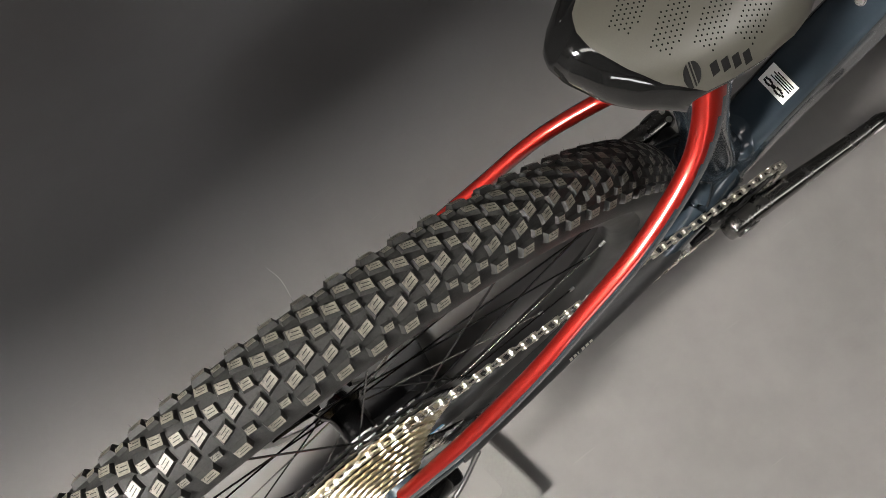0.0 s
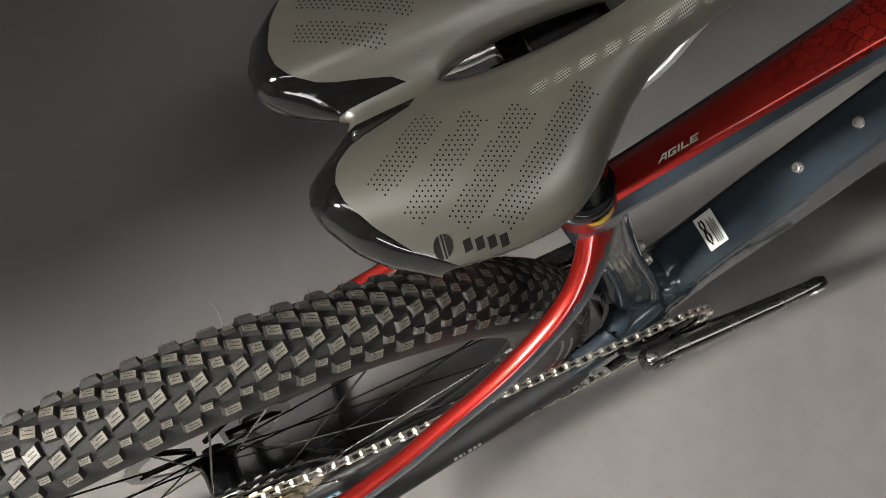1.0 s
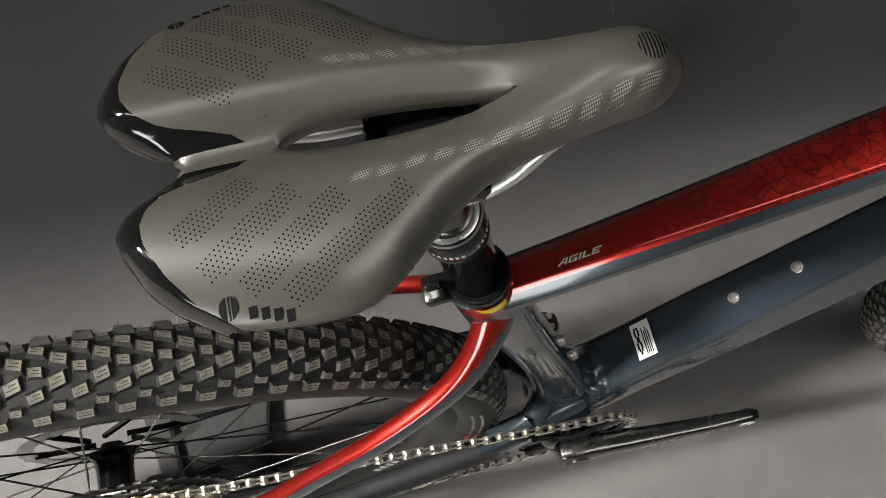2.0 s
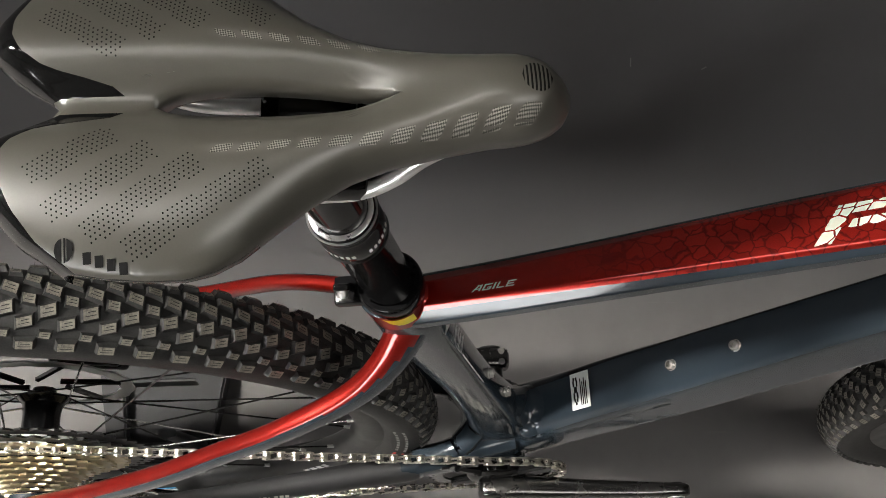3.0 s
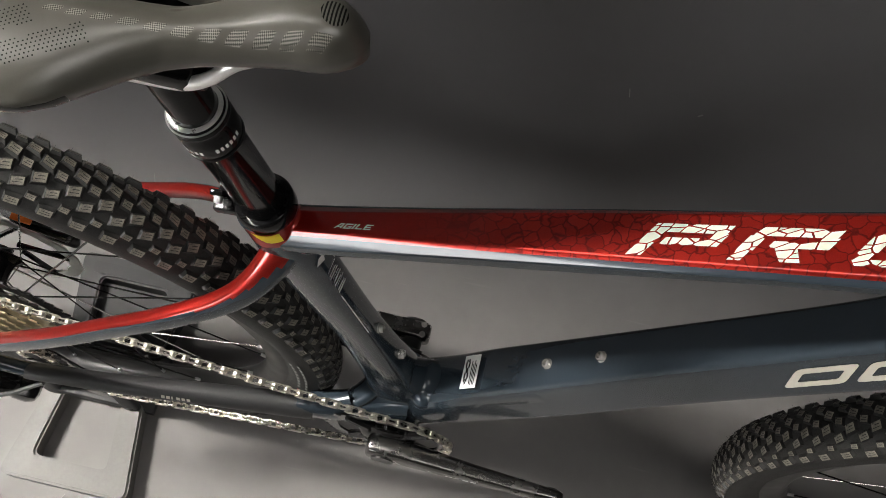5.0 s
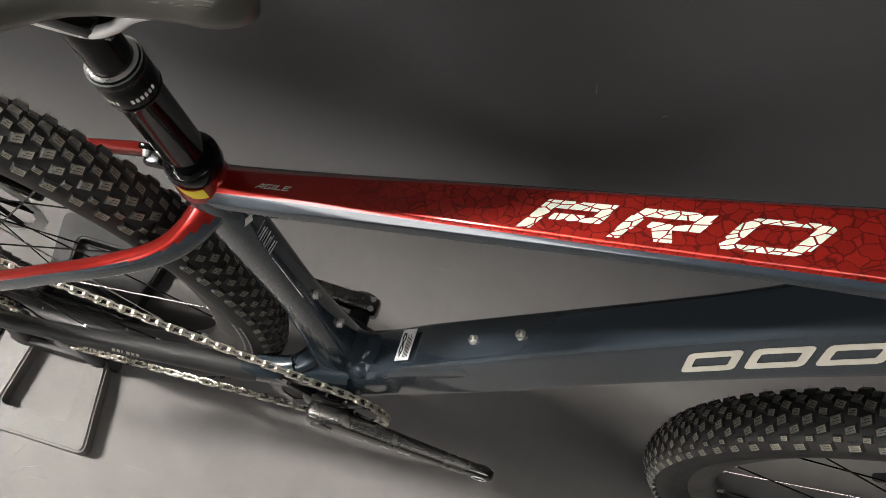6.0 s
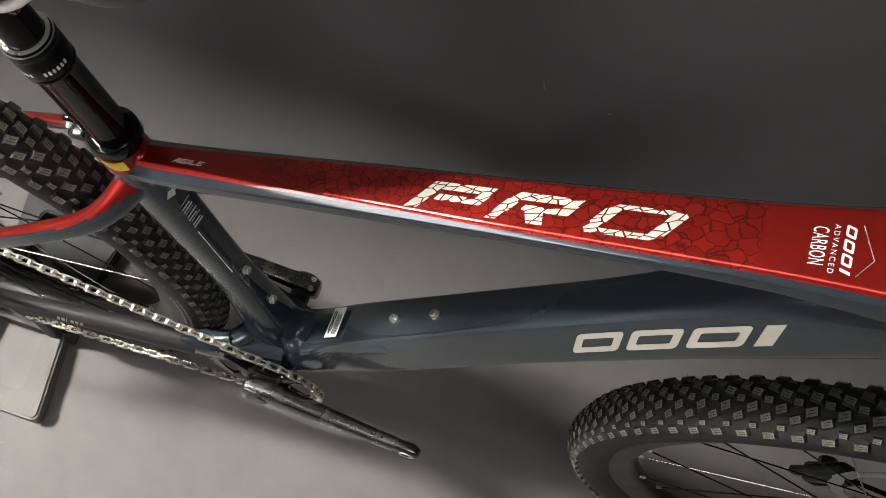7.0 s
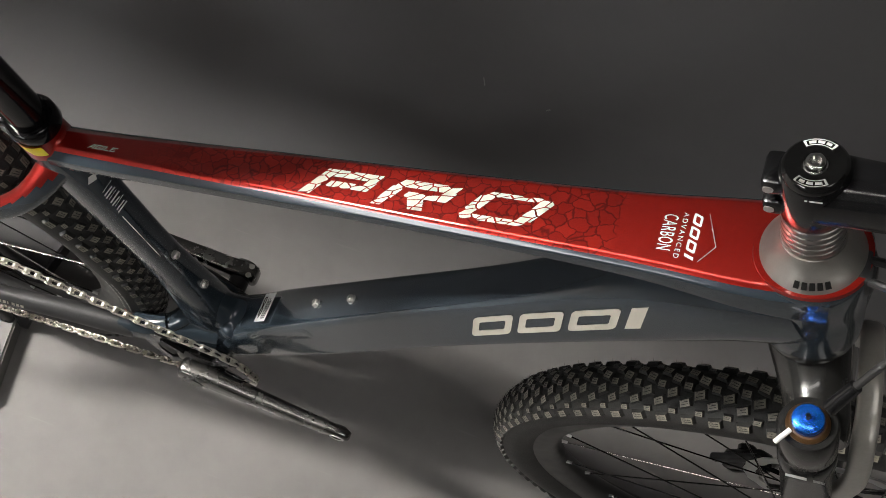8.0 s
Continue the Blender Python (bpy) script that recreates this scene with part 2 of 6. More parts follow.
def loft(rows, n=40, seg=32, mat=None, side=(0, 1, 0)):
    """A tube through rows of (x, y, z, half width, half height, squareness, flare below); side: the way of its width."""
    r = spline(rows, n)
    bm = bmesh.new()
    rings, ang = [], []
    for i in range(len(r)):
        d = Vector(r[min(i + 1, n)][:3] - r[max(i - 1, 0)][:3]).normalized()
        u = Vector(side)
        u = (u - d * u.dot(d)).normalized()
        v = d.cross(u)
        if v.z < 0 and abs(v.z) > 0.05:
            v = -v
        a, b, e = r[i][3], r[i][4], max(r[i][5], 1.5)
        ring = []
        for j in range(seg):
            t = 2 * math.pi * j / seg
            c, s = math.cos(t), math.sin(t)
            w = 1 - (r[i][6] if len(r[i]) > 6 else 0) * math.copysign(abs(s) ** (2 / e), s)
            ring.append(Vector(r[i][:3]) + u * w * a * math.copysign(abs(c) ** (2 / e), c) + v * b * math.copysign(abs(s) ** (2 / e), s))
        rings.append(ring)
    skin(bm, rings, mat=(lambda i, j: mat(i / n, math.sin(2 * math.pi * (j + 0.5) / seg), math.cos(2 * math.pi * (j + 0.5) / seg))) if mat else None)
    bmesh.ops.recalc_face_normals(bm, faces=bm.faces[:])
    return bm


def pipe(pts, radius, n=24, seg=10):
    """A round tube through points."""
    bm = bmesh.new()
    add_pipe(bm, pts, radius, n, seg)
    return bm


def add_pipe(bm, pts, radius, n=24, seg=10):
    r = spline(pts, n)
    ref = Vector((0.31, 0.52, 0.79))
    rings = []
    for i in range(n + 1):
        d = Vector(r[min(i + 1, n)] - r[max(i - 1, 0)]).normalized()
        u = d.cross(ref).normalized()
        v = d.cross(u)
        rad = radius if not callable(radius) else radius(i / n)
        rings.append([Vector(r[i]) + rad * (u * math.cos(2 * math.pi * j / seg) + v * math.sin(2 * math.pi * j / seg)) for j in range(seg)])
    skin(bm, rings)


def rod(bm, a, b, r0, r1=None, seg=12):
    a, b = Vector(a), Vector(b)
    d = (b - a).normalized()
    u = d.orthogonal().normalized()
    v = d.cross(u)
    rings = [[c + r * (u * math.cos(2 * math.pi * j / seg) + v * math.sin(2 * math.pi * j / seg)) for j in range(seg)]
             for c, r in ((a, r0), (b, r0 if r1 is None else r1))]
    skin(bm, rings)


def lathe(profile, seg=48, axis=Matrix(), bm=None, closed=False):
    """Turns (radius, height) rows about the local z of axis."""
    bm = bm or bmesh.new()
    rings = []
    for r, h in profile:
        rings.append([axis @ Vector((r * math.cos(2 * math.pi * j / seg), r * math.sin(2 * math.pi * j / seg), h)) for j in range(seg)])
    if closed:
        rings.append(rings[0])
        vs = [[bm.verts.new(p) for p in ring] for ring in rings[:-1]]
        vs.append(vs[0])
        for i in range(len(vs) - 1):
            for j in range(seg):
                k = (j + 1) % seg
                bm.faces.new((vs[i][j], vs[i][k], vs[i + 1][k], vs[i + 1][j]))
    else:
        skin(bm, rings)
    bmesh.ops.recalc_face_normals(bm, faces=bm.faces[:])
    return bm


def along(origin, zdir, xdir=(1, 0, 0)):
    """A frame whose z runs along zdir."""
    z = Vector(zdir).normalized()
    x = Vector(xdir)
    x = (x - z * x.dot(z)).normalized()
    y = z.cross(x)
    return Matrix(((x.x, y.x, z.x, origin[0]), (x.y, y.y, z.y, origin[1]), (x.z, y.z, z.z, origin[2]), (0, 0, 0, 1)))


def block(size, m=Matrix(), bevel=0.0, bm=None, steps=2):
    b2 = bmesh.new()
    bmesh.ops.create_cube(b2, size=1.0, matrix=Matrix.Diagonal((*size, 1)))
    if bevel:
        bmesh.ops.bevel(b2, geom=b2.edges[:], offset=bevel, segments=steps, affect="EDGES", profile=0.5)
    b2.transform(m)
    if bm is None:
        return b2
    me = bpy.data.meshes.new("tmp")
    b2.to_mesh(me)
    b2.free()
    bm.from_mesh(me)
    bpy.data.meshes.remove(me)
    return bm


def plate(outline, thick, m=Matrix(), bm=None, bevel=0.0):
    """A flat outline (x, y) given thickness along local z, from 0 up."""
    b2 = bmesh.new()
    lo = [b2.verts.new((x, y, 0)) for x, y in outline]
    hi = [b2.verts.new((x, y, thick)) for x, y in outline]
    n = len(lo)
    b2.faces.new(lo[::-1])
    b2.faces.new(hi)
    for i in range(n):
        b2.faces.new((lo[i], lo[(i + 1) % n], hi[(i + 1) % n], hi[i]))
    bmesh.ops.recalc_face_normals(b2, faces=b2.faces[:])
    if bevel:
        bmesh.ops.bevel(b2, geom=[e for e in b2.edges], offset=bevel, segments=1, affect="EDGES")
    b2.transform(m)
    if bm is None:
        return b2
    me = bpy.data.meshes.new("tmp")
    b2.to_mesh(me)
    b2.free()
    bm.from_mesh(me)
    bpy.data.meshes.remove(me)
    return bm


def rounded(pts, r, n=5):
    """A polygon with its corners rounded."""
    out = []
    k = len(pts)
    for i in range(k):
        p, a, b = Vector(pts[i]), Vector(pts[i - 1]), Vector(pts[(i + 1) % k])
        ra = min(r, (a - p).length * 0.45, (b - p).length * 0.45)
        s, e = p + (a - p).normalized() * ra, p + (b - p).normalized() * ra
        for j in range(n + 1):
            t = j / n
            out.append(tuple(s * (1 - t) ** 2 + p * 2 * t * (1 - t) + e * t * t))
    return out


def frame_plate(outer, inner, thick, m=Matrix()):
    """A flat ring between two outlines with equally many points."""
    bm = bmesh.new()
    n = len(outer)
    rows = [[bm.verts.new((x, y, z)) for x, y in o] for o, z in ((outer, 0), (outer, thick), (inner, thick), (inner, 0))]
    rows.append(rows[0])
    for i in range(4):
        for j in range(n):
            k = (j + 1) % n
            bm.faces.new((rows[i][j], rows[i][k], rows[i + 1][k], rows[i + 1][j]))
    bmesh.ops.recalc_face_normals(bm, faces=bm.faces[:])
    bm.transform(m)
    return bm


def lettering(text, height, m, shear=0.0, stretch=1.0, space=1.0, depth=0.0002, bold=0.0):
    """Raised text as a bmesh, its lower left corner at the origin of m."""
    cu = bpy.data.curves.new("tmp", "FONT")
    cu.body, cu.size, cu.shear, cu.extrude, cu.space_character = text, 1.0, shear, 0.0, space
    cu.offset = bold
    ob = new("tmp", cu)
    me = bpy.data.meshes.new_from_object(ob.evaluated_get(bpy.context.evaluated_depsgraph_get()))
    bpy.data.objects.remove(ob)
    bm = bmesh.new()
    bm.from_mesh(me)
    bpy.data.meshes.remove(me)
    bpy.data.curves.remove(cu)
    lo = Vector([min(v.co[i] for v in bm.verts) for i in range(3)])
    hi = Vector([max(v.co[i] for v in bm.verts) for i in range(3)])
    k = height / (hi.y - lo.y)
    bm.transform(m @ Matrix.Diagonal((k * stretch, k, 1, 1)) @ Matrix.Translation((-lo.x, -lo.y, depth)))
    return bm


def bars(rows, m, bm=None):
    """Flat bars (x, y, length, height) for small print."""
    bm = bm or bmesh.new()
    for x, y, w, h in rows:
        vs = [bm.verts.new(m @ Vector(p)) for p in ((x, y, 0), (x + w, y, 0), (x + w, y + h, 0), (x, y + h, 0))]
        bm.faces.new(vs)
    return bm


# ---- room ----
def build_room():
    x0, x1, y0, y1, h = -3.4, 3.4, -2.8, WALL_Y, 2.7
    rad = COVE
    bm = bmesh.new()
    block((x1 - x0, y1 - rad - y0, 0.1), pose((x0 + x1) / 2, (y0 + y1 - rad) / 2, FLOOR - 0.05), bm=bm)
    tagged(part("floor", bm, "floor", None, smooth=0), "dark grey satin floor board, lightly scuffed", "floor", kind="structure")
    # back wall, which meets the floor in a cove
    prof = [(y1 - rad, -0.1), (y1 - rad, FLOOR)]
    prof += [(y1 - rad + rad * math.sin(a), FLOOR + rad - rad * math.cos(a)) for a in np.linspace(0.05, math.pi / 2, 28)]
    prof += [(y1, h), (y1 + 0.1, h), (y1 + 0.1, -0.1)]
    bm = bmesh.new()
    skin(bm, [[Vector((x, y, z)) for y, z in prof] for x in (x0, x1)])
    bmesh.ops.recalc_face_normals(bm, faces=bm.faces[:])
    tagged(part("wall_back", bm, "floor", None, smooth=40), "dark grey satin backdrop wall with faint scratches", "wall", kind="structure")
    for nm, size, at in (("wall_front", (x1 - x0, 0.1, h), ((x0 + x1) / 2, y0 - 0.05, h / 2)),
                         ("wall_rear", (0.1, y1 - y0, h), (x0 - 0.05, (y0 + y1) / 2, h / 2)),
                         ("wall_side", (0.1, y1 - y0, h), (x1 + 0.05, (y0 + y1) / 2, h / 2))):
        tagged(part(nm, block(size, pose(*at)), "plaster", None, smooth=0), "plain dark plaster shop wall", "wall", kind="structure")
    # unseen ceiling drop along the back wall, added to block the key lamp there
    tagged(part("bulkhead", block((x1 - x0, y1 + 0.08, 0.85), pose((x0 + x1) / 2, (y1 - 0.08) / 2 - 0.002, 1.85 + 0.425 - 0.002)), "plaster", None, smooth=0),
           "unseen dark plaster ceiling drop, added to shade the backdrop", "bulkhead", kind="structure")
    tagged(part("ceiling", block((x1 - x0, y1 - y0 + 0.1, 0.1), pose((x0 + x1) / 2, (y0 + y1) / 2, h + 0.05)), "plaster", None, smooth=0),
           "plain dark plaster ceiling", "ceiling", kind="structure")


def tube_lamp(length, glow, m, label):
    """A slim linear lamp: a housing with a glowing diffuser below."""
    lamp = thing("wall_light", label, "lamp", "shop lamps")
    part("housing", block((length + 0.04, 0.42, 0.05), pose(0, 0, 0.03), 0.006), "lampbody", lamp)
    part("diffuser", block((length, 0.38, 0.012), pose(0, 0, -0.002), 0.004), glow, lamp)
    lamp.matrix_basis = m
    return lamp


def panel_lamp(lx, ly, glow, m, label):
    """A flat ceiling panel: a frame round a glowing diffuser."""
    lamp = thing("ceiling_light", label, "lamp", "shop lamps")
    h, k = lx / 2, ly / 2
    part("frame", frame_plate([(-h - 0.02, -k - 0.02), (h + 0.02, -k - 0.02), (h + 0.02, k + 0.02), (-h - 0.02, k + 0.02)], [(-h, -k), (h, -k), (h, k), (-h, k)], 0.03), "lampbody", lamp, "", 0)
    part("diffuser", block((lx - 0.004, ly - 0.004, 0.01), pose(0, 0, 0.02)), glow, lamp, "", 0)
    lamp.matrix_basis = m
    return lamp


KEY = lamp_glow("key_panel_diffuser", (1.0, 0.955, 0.895), 640.0)
# unseen panel added to lift the wall and wheel at the front end
FILL = lamp_glow("fill_panel_diffuser", (1.0, 0.965, 0.92), 5.0)
OVER = lamp_glow("overhead_panel_diffuser", (1.0, 0.96, 0.905), 12.0)
DIM = lamp_glow("dim_lamp_diffuser", (0.97, 0.97, 0.97), 16.0)
build_room()
panel_lamp(0.9, 0.20, KEY, pose(-1.90, -0.22, 2.67), "white long ceiling panel with glowing diffuser")
panel_lamp(1.4, 0.16, OVER, pose(-0.20, -0.22, 2.67), "white long ceiling panel over the bicycle with glowing diffuser")
panel_lamp(1.6, 0.8, FILL, pose(1.7, -1.30, 2.67), "unseen fill panel, added to brighten the wall and front wheel")
tube_lamp(2.0, DIM, pose(-1.50, -2.77, 1.48, 90, 0, 0), "white linear lamp on the opposite wall")

# ---- bicycle ----
from mathutils.bvhtree import BVHTree

bike = thing("bicycle", "red and blue-grey carbon hardtail mountain bike held in a floor stand", "bicycle")
HEAD_DIR = Vector((0.409, 0.0, -0.913)).normalized()
CAP = Vector((0.823, 0.0, 1.009))
POST_DIR = Vector((-0.170, -0.060, 0.983)).normalized()
POST = Vector((0.3270, 0.0, 0.727))


def tt_top(x):
    """Height of the top tube's top face, which curves up a little towards the head."""
    return 0.718 + 0.41 * (x - 0.376) + 0.075 * (x - 0.376) ** 2


def tt_axes(x):
    d = Vector((1.0, 0.0, 0.41 + 0.15 * (x - 0.376))).normalized()
    return d, Vector((-d.z, 0, d.x))


def tt_section(k, flat, flare, low):
    """The top tube's section, k its half width over its half height, flat the share of the width that is flat, flare and low the foot of its flanks: a flat top, 45 degree chamfers, upright flanks."""
    zc = 1 - (0.98 - flat) * k * 0.92
    half = [(flat, 1.0), (0.98, zc), (flare, min(zc - 0.15, low)), (0.5, -1.0)]
    o = rounded(half + [(-a, b) for a, b in reversed(half)], 0.075, 5)
    cut = lambda a, b, f: tuple(p + (q - p) * f for p, q in zip(o[a], o[b]))
    return o[:6] + [cut(5, 6, 0.70)] + o[6:42] + [cut(42, 41, 0.30)] + o[42:]


def faceted(rows, n):
    """The top tube through rows of (x, y, z, half width, half height, flat share, flare, low); red on top and on the upper part of the chamfers, grey below."""
    r = spline(rows, n)
    bm = bmesh.new()
    rings = []
    for i in range(len(r)):
        d = Vector(r[min(i + 1, n)][:3] - r[max(i - 1, 0)][:3]).normalized()
        u = Vector((0, 1, 0))
        v = Vector((-d.z, 0, d.x))
        rings.append([Vector(r[i][:3]) + u * r[i][3] * a + v * r[i][4] * b for a, b in tt_section(r[i][3] / r[i][4], *r[i][5:8])])
    skin(bm, rings, mat=lambda i, j: 0 if j < 6 or j >= 43 else 1)
    bmesh.ops.recalc_face_normals(bm, faces=bm.faces[:])
    return bm


def blend(sources, voxel, rounds):
    """The closed meshes in sources grown together into one skin with soft fillets."""
    joined = bmesh.new()
    for b in sources:
        me = bpy.data.meshes.new("source")
        b.to_mesh(me)
        joined.from_mesh(me)
        b.free()
        bpy.data.meshes.remove(me)
    me = bpy.data.meshes.new("source")
    joined.to_mesh(me)
    joined.free()
    ob = new("source", me)
    mod = ob.modifiers.new("Remesh", "REMESH")
    mod.mode, mod.voxel_size = "VOXEL", voxel
    mod = ob.modifiers.new("Smooth", "SMOOTH")
    mod.factor, mod.iterations = 0.5, rounds
    bpy.context.view_layer.update()
    skinned = bmesh.new()
    skinned.from_object(ob, bpy.context.evaluated_depsgraph_get())
    bpy.data.objects.remove(ob)
    bpy.data.meshes.remove(me)
    skinned.normal_update()
    for v in skinned.verts:
        v.co -= v.normal * 0.0007
    return skinned


def build_frame():
    # top tube: top face straight, widening towards the head
    rows = []
    for x, a, b, flat, flare, low in ((0.335, 0.0168, 0.019, 0.43, 1.0, 0.15), (0.38, 0.0175, 0.0185, 0.45, 1.0, 0.15), (0.45, 0.0184, 0.0170, 0.57, 1.0, 0.10), (0.53, 0.0200, 0.0155, 0.67, 1.01, 0.10), (0.61, 0.0214, 0.0145, 0.74, 1.0, 0.20),
                                     (0.69, 0.0236, 0.0145, 0.77, 1.0, 0.20), (0.77, 0.0266, 0.0160, 0.79, 1.0, 0.05), (0.83, 0.0315, 0.019, 0.80, 1.0, -0.25), (0.868, 0.0300, 0.022, 0.76, 1.0, -0.35)):
        c = Vector((x, 0, tt_top(x))) - tt_axes(x)[1] * b
        rows.append((c.x, -0.0014 * max(0.0, min(1.0, (0.53 - x) / 0.12)), c.z, a, b, flat, flare, low))
    rows_tt = rows
    tt = part("top_tube", faceted(rows, 60), ["red_cells", "grey"], bike,
              "candy red top tube with a scale pattern and grey underside", 50)
    # down tube
    rows = [(0.436, 0, 0.298, 0.034, 0.029, 2.6, 0.0), (0.4952, 0, 0.3759, 0.0290, 0.0285, 4.6, 0.04), (0.5340, 0, 0.4330, 0.0276, 0.0280, 7.5, 0.08), (0.5727, 0, 0.4892, 0.0262, 0.0273, 10.0, 0.12),
            (0.6499, 0, 0.6016, 0.0240, 0.0258, 10.0, 0.16), (0.7278, 0, 0.7108, 0.0232, 0.0258, 9.0, 0.20), (0.778, 0, 0.782, 0.0245, 0.030, 6.0, 0.18), (0.826, 0, 0.842, 0.0275, 0.036, 3.2, 0.10), (0.876, 0, 0.888, 0.0300, 0.034, 2.8, 0.0)]
    rows_dt = [row[:6] for row in rows]
    dt = part("down_tube", loft(rows, 60, 96), "grey", bike, "glossy blue-grey down tube", 50)
    # seat tube, red at the top
    rows = [(0.437, 0, 0.305, 0.026, 0.026, 2.4), (0.420, 0, 0.370, 0.0260, 0.026, 2.6), (0.403, 0, 0.436, 0.0205, 0.0215, 2.8), (0.385, 0, 0.503, 0.0175, 0.0195, 2.8),
            (0.358, 0, 0.600, 0.0185, 0.021, 2.6), (0.342, 0, 0.660, 0.0195, 0.022, 2.4), (0.331, 0, 0.698, 0.0195, 0.0205, 2.0), (0.3265, 0, 0.714, 0.0195, 0.0195, 2.0)]
    rows_st = rows
    st = part("seat_tube", loft(rows, 50, 40, mat=lambda f, s, c: 1 if f > 0.80 else 0), ["grey", "red"], bike, "blue-grey seat tube with a red top", 50)
    # bottom bracket shell and its fairing
    m = along(BB - Vector((0, 0.038, 0)), (0, 1, 0))
    part("bottom_bracket", lathe([(0.0, 0.0), (0.020, 0.0), (0.029, 0.002), (0.033, 0.012), (0.034, 0.038), (0.033, 0.064), (0.029, 0.074), (0.020, 0.076), (0.0, 0.076)], 40, m), "grey", bike, "", 60)
    # web between seat tube and down tube
    rows = [(0.4080, 0, 0.424, 0.0150, 0.014, 2.2), (0.4230, 0, 0.384, 0.0190, 0.020, 2.3), (0.4460, 0, 0.356, 0.0235, 0.025, 2.4), (0.4750, 0, 0.362, 0.0255, 0.024, 2.5), (0.5050, 0, 0.398, 0.0262, 0.018, 2.6)]
    rows_web = rows
    part("frame_web", loft(rows, 30, 32), "grey", bike, "glossy web joining seat tube and down tube", 60)
    # yoke behind the seat tube that joins the chainstays round the tyre
    rows = [(0.345, -0.0400, 0.330, 0.014, 0.012, 2.4), (0.384, -0.0310, 0.338, 0.018, 0.013, 2.4), (0.404, -0.0120, 0.346, 0.026, 0.014, 2.6), (0.407, 0.0, 0.348, 0.028, 0.014, 2.6), (0.404, 0.0120, 0.346, 0.026, 0.014, 2.6), (0.384, 0.0310, 0.338, 0.018, 0.013, 2.4), (0.345, 0.0400, 0.330, 0.014, 0.012, 2.4)]
    rows_yoke = rows
    part("stay_yoke", loft(rows, 40, 24, side=(0.1, 0, 1)), "grey", bike, "glossy yoke joining the chainstays", 60)
    # soft fillets where the tubes and stays meet at the shell
    roots = [loft([(0.432, 0.020 * g, 0.318, 0.020, 0.036, 2.3), (0.400, 0.031 * g, 0.324, 0.0150, 0.030, 2.4), (0.372, 0.0395 * g, 0.328, 0.0120, 0.0205, 2.5)], 10, 20) for g in (-1, 1)]
    low = [loft(rows_st[:4], 20, 28), loft(rows_dt[:4], 20, 32), loft(rows_web, 20, 24), loft(rows_yoke, 30, 20, side=(0.1, 0, 1)),
           lathe([(0.0, 0.0), (0.029, 0.002), (0.034, 0.038), (0.029, 0.074), (0.0, 0.076)], 28, m),
           lathe([(0.0, 0.012), (0.011, 0.008), (0.0150, 0.002), (0.017, -0.008), (0.017, -0.02), (0.0, -0.02)], 24, along((0.4550, -0.0145, 0.3640), (0.25, -0.45, 0.86)))]
    part("shell_fairing", blend(low + roots, 0.0024, 45), "grey", bike, "glossy fairing where tubes and stays meet", 180)
    # rounded boss on the right of the shell
    part("frame_boss", lathe([(0.0, 0.012), (0.006, 0.0112), (0.011, 0.008), (0.0150, 0.002), (0.017, -0.008), (0.017, -0.02), (0.0, -0.02)], 32, along((0.4550, -0.0145, 0.3640), (0.25, -0.45, 0.86))), "grey", bike, "rounded glossy boss", 60)
    # head tube
    top = CAP + HEAD_DIR * 0.084
    rows = []
    for s, a, b in ((-0.001, 0.0295, 0.0305), (0.006, 0.0305, 0.0318), (0.020, 0.0300, 0.0315), (0.042, 0.0285, 0.0300), (0.058, 0.0290, 0.0300), (0.074, 0.0292, 0.0300), (0.086, 0.0285, 0.0295)):
        p = top + HEAD_DIR * s
        rows.append((p.x, 0, p.z, a, b, 2.15))
    part("head_tube", loft(rows, 40, 48, mat=lambda f, s, c: 0 if f < 0.055 else 1), ["red", "grey"], bike, "blue-grey head tube with a red upper rim", 50)
    # stays
    for sgn in (-1, 1):
        o = -0.002 if sgn < 0 else -0.010
        rows = [(0.346, 0.002 * sgn, 0.683, 0.010, 0.016, 2.4), (0.326, o + 0.026 * sgn, 0.653, 0.0090, 0.0125, 2.5), (0.300, o + 0.043 * sgn, 0.628, 0.0082, 0.0110, 2.6), (0.250, o + 0.059 * sgn, 0.598, 0.0076, 0.0098, 2.8),
                (0.200, o + 0.067 * sgn, 0.562, 0.0075, 0.0096, 2.8), (0.150, o + 0.074 * sgn, 0.523, 0.0076, 0.0098, 2.8), (0.080, o + 0.078 * sgn, 0.466, 0.0078, 0.0102, 2.8), (0.004, 0.079 * sgn, 0.400, 0.007, 0.013, 2.6)]
        if sgn > 0:
            rows = [(*row[:3], row[3] * 0.75, row[4] * 0.75, row[5]) for row in rows]
        part("seatstay", loft(rows, 50, 28, mat=lambda f, s, c, g=sgn: 0 if 0.70 * s - 0.70 * g * c * min(1.0, f / 0.35) > 0.04 - 0.3 * max(0.0, 1 - f / 0.3) else 1), ["red", "grey"], bike, "curved seatstay, red above and grey below", 60)
        rows = [(0.432, 0.020 * sgn, 0.318, 0.020, 0.036, 2.3), (0.400, 0.031 * sgn, 0.324, 0.0150, 0.030, 2.4), (0.372, 0.0395 * sgn, 0.328, 0.0120, 0.0205, 2.5), (0.330, 0.047 * sgn, 0.333, 0.0105, 0.0145, 2.5), (0.250, 0.056 * sgn, 0.3345, 0.0090, 0.0100, 2.4),
                (0.150, 0.067 * sgn, 0.3345, 0.0078, 0.0078, 2.4), (0.060, 0.077 * sgn, 0.346, 0.0076, 0.0078, 2.4), (0.000, 0.080 * sgn, 0.374, 0.007, 0.016, 2.4)]
        cs = part("chainstay", loft(rows, 40, 28), "grey", bike, "blue-grey chainstay", 60)
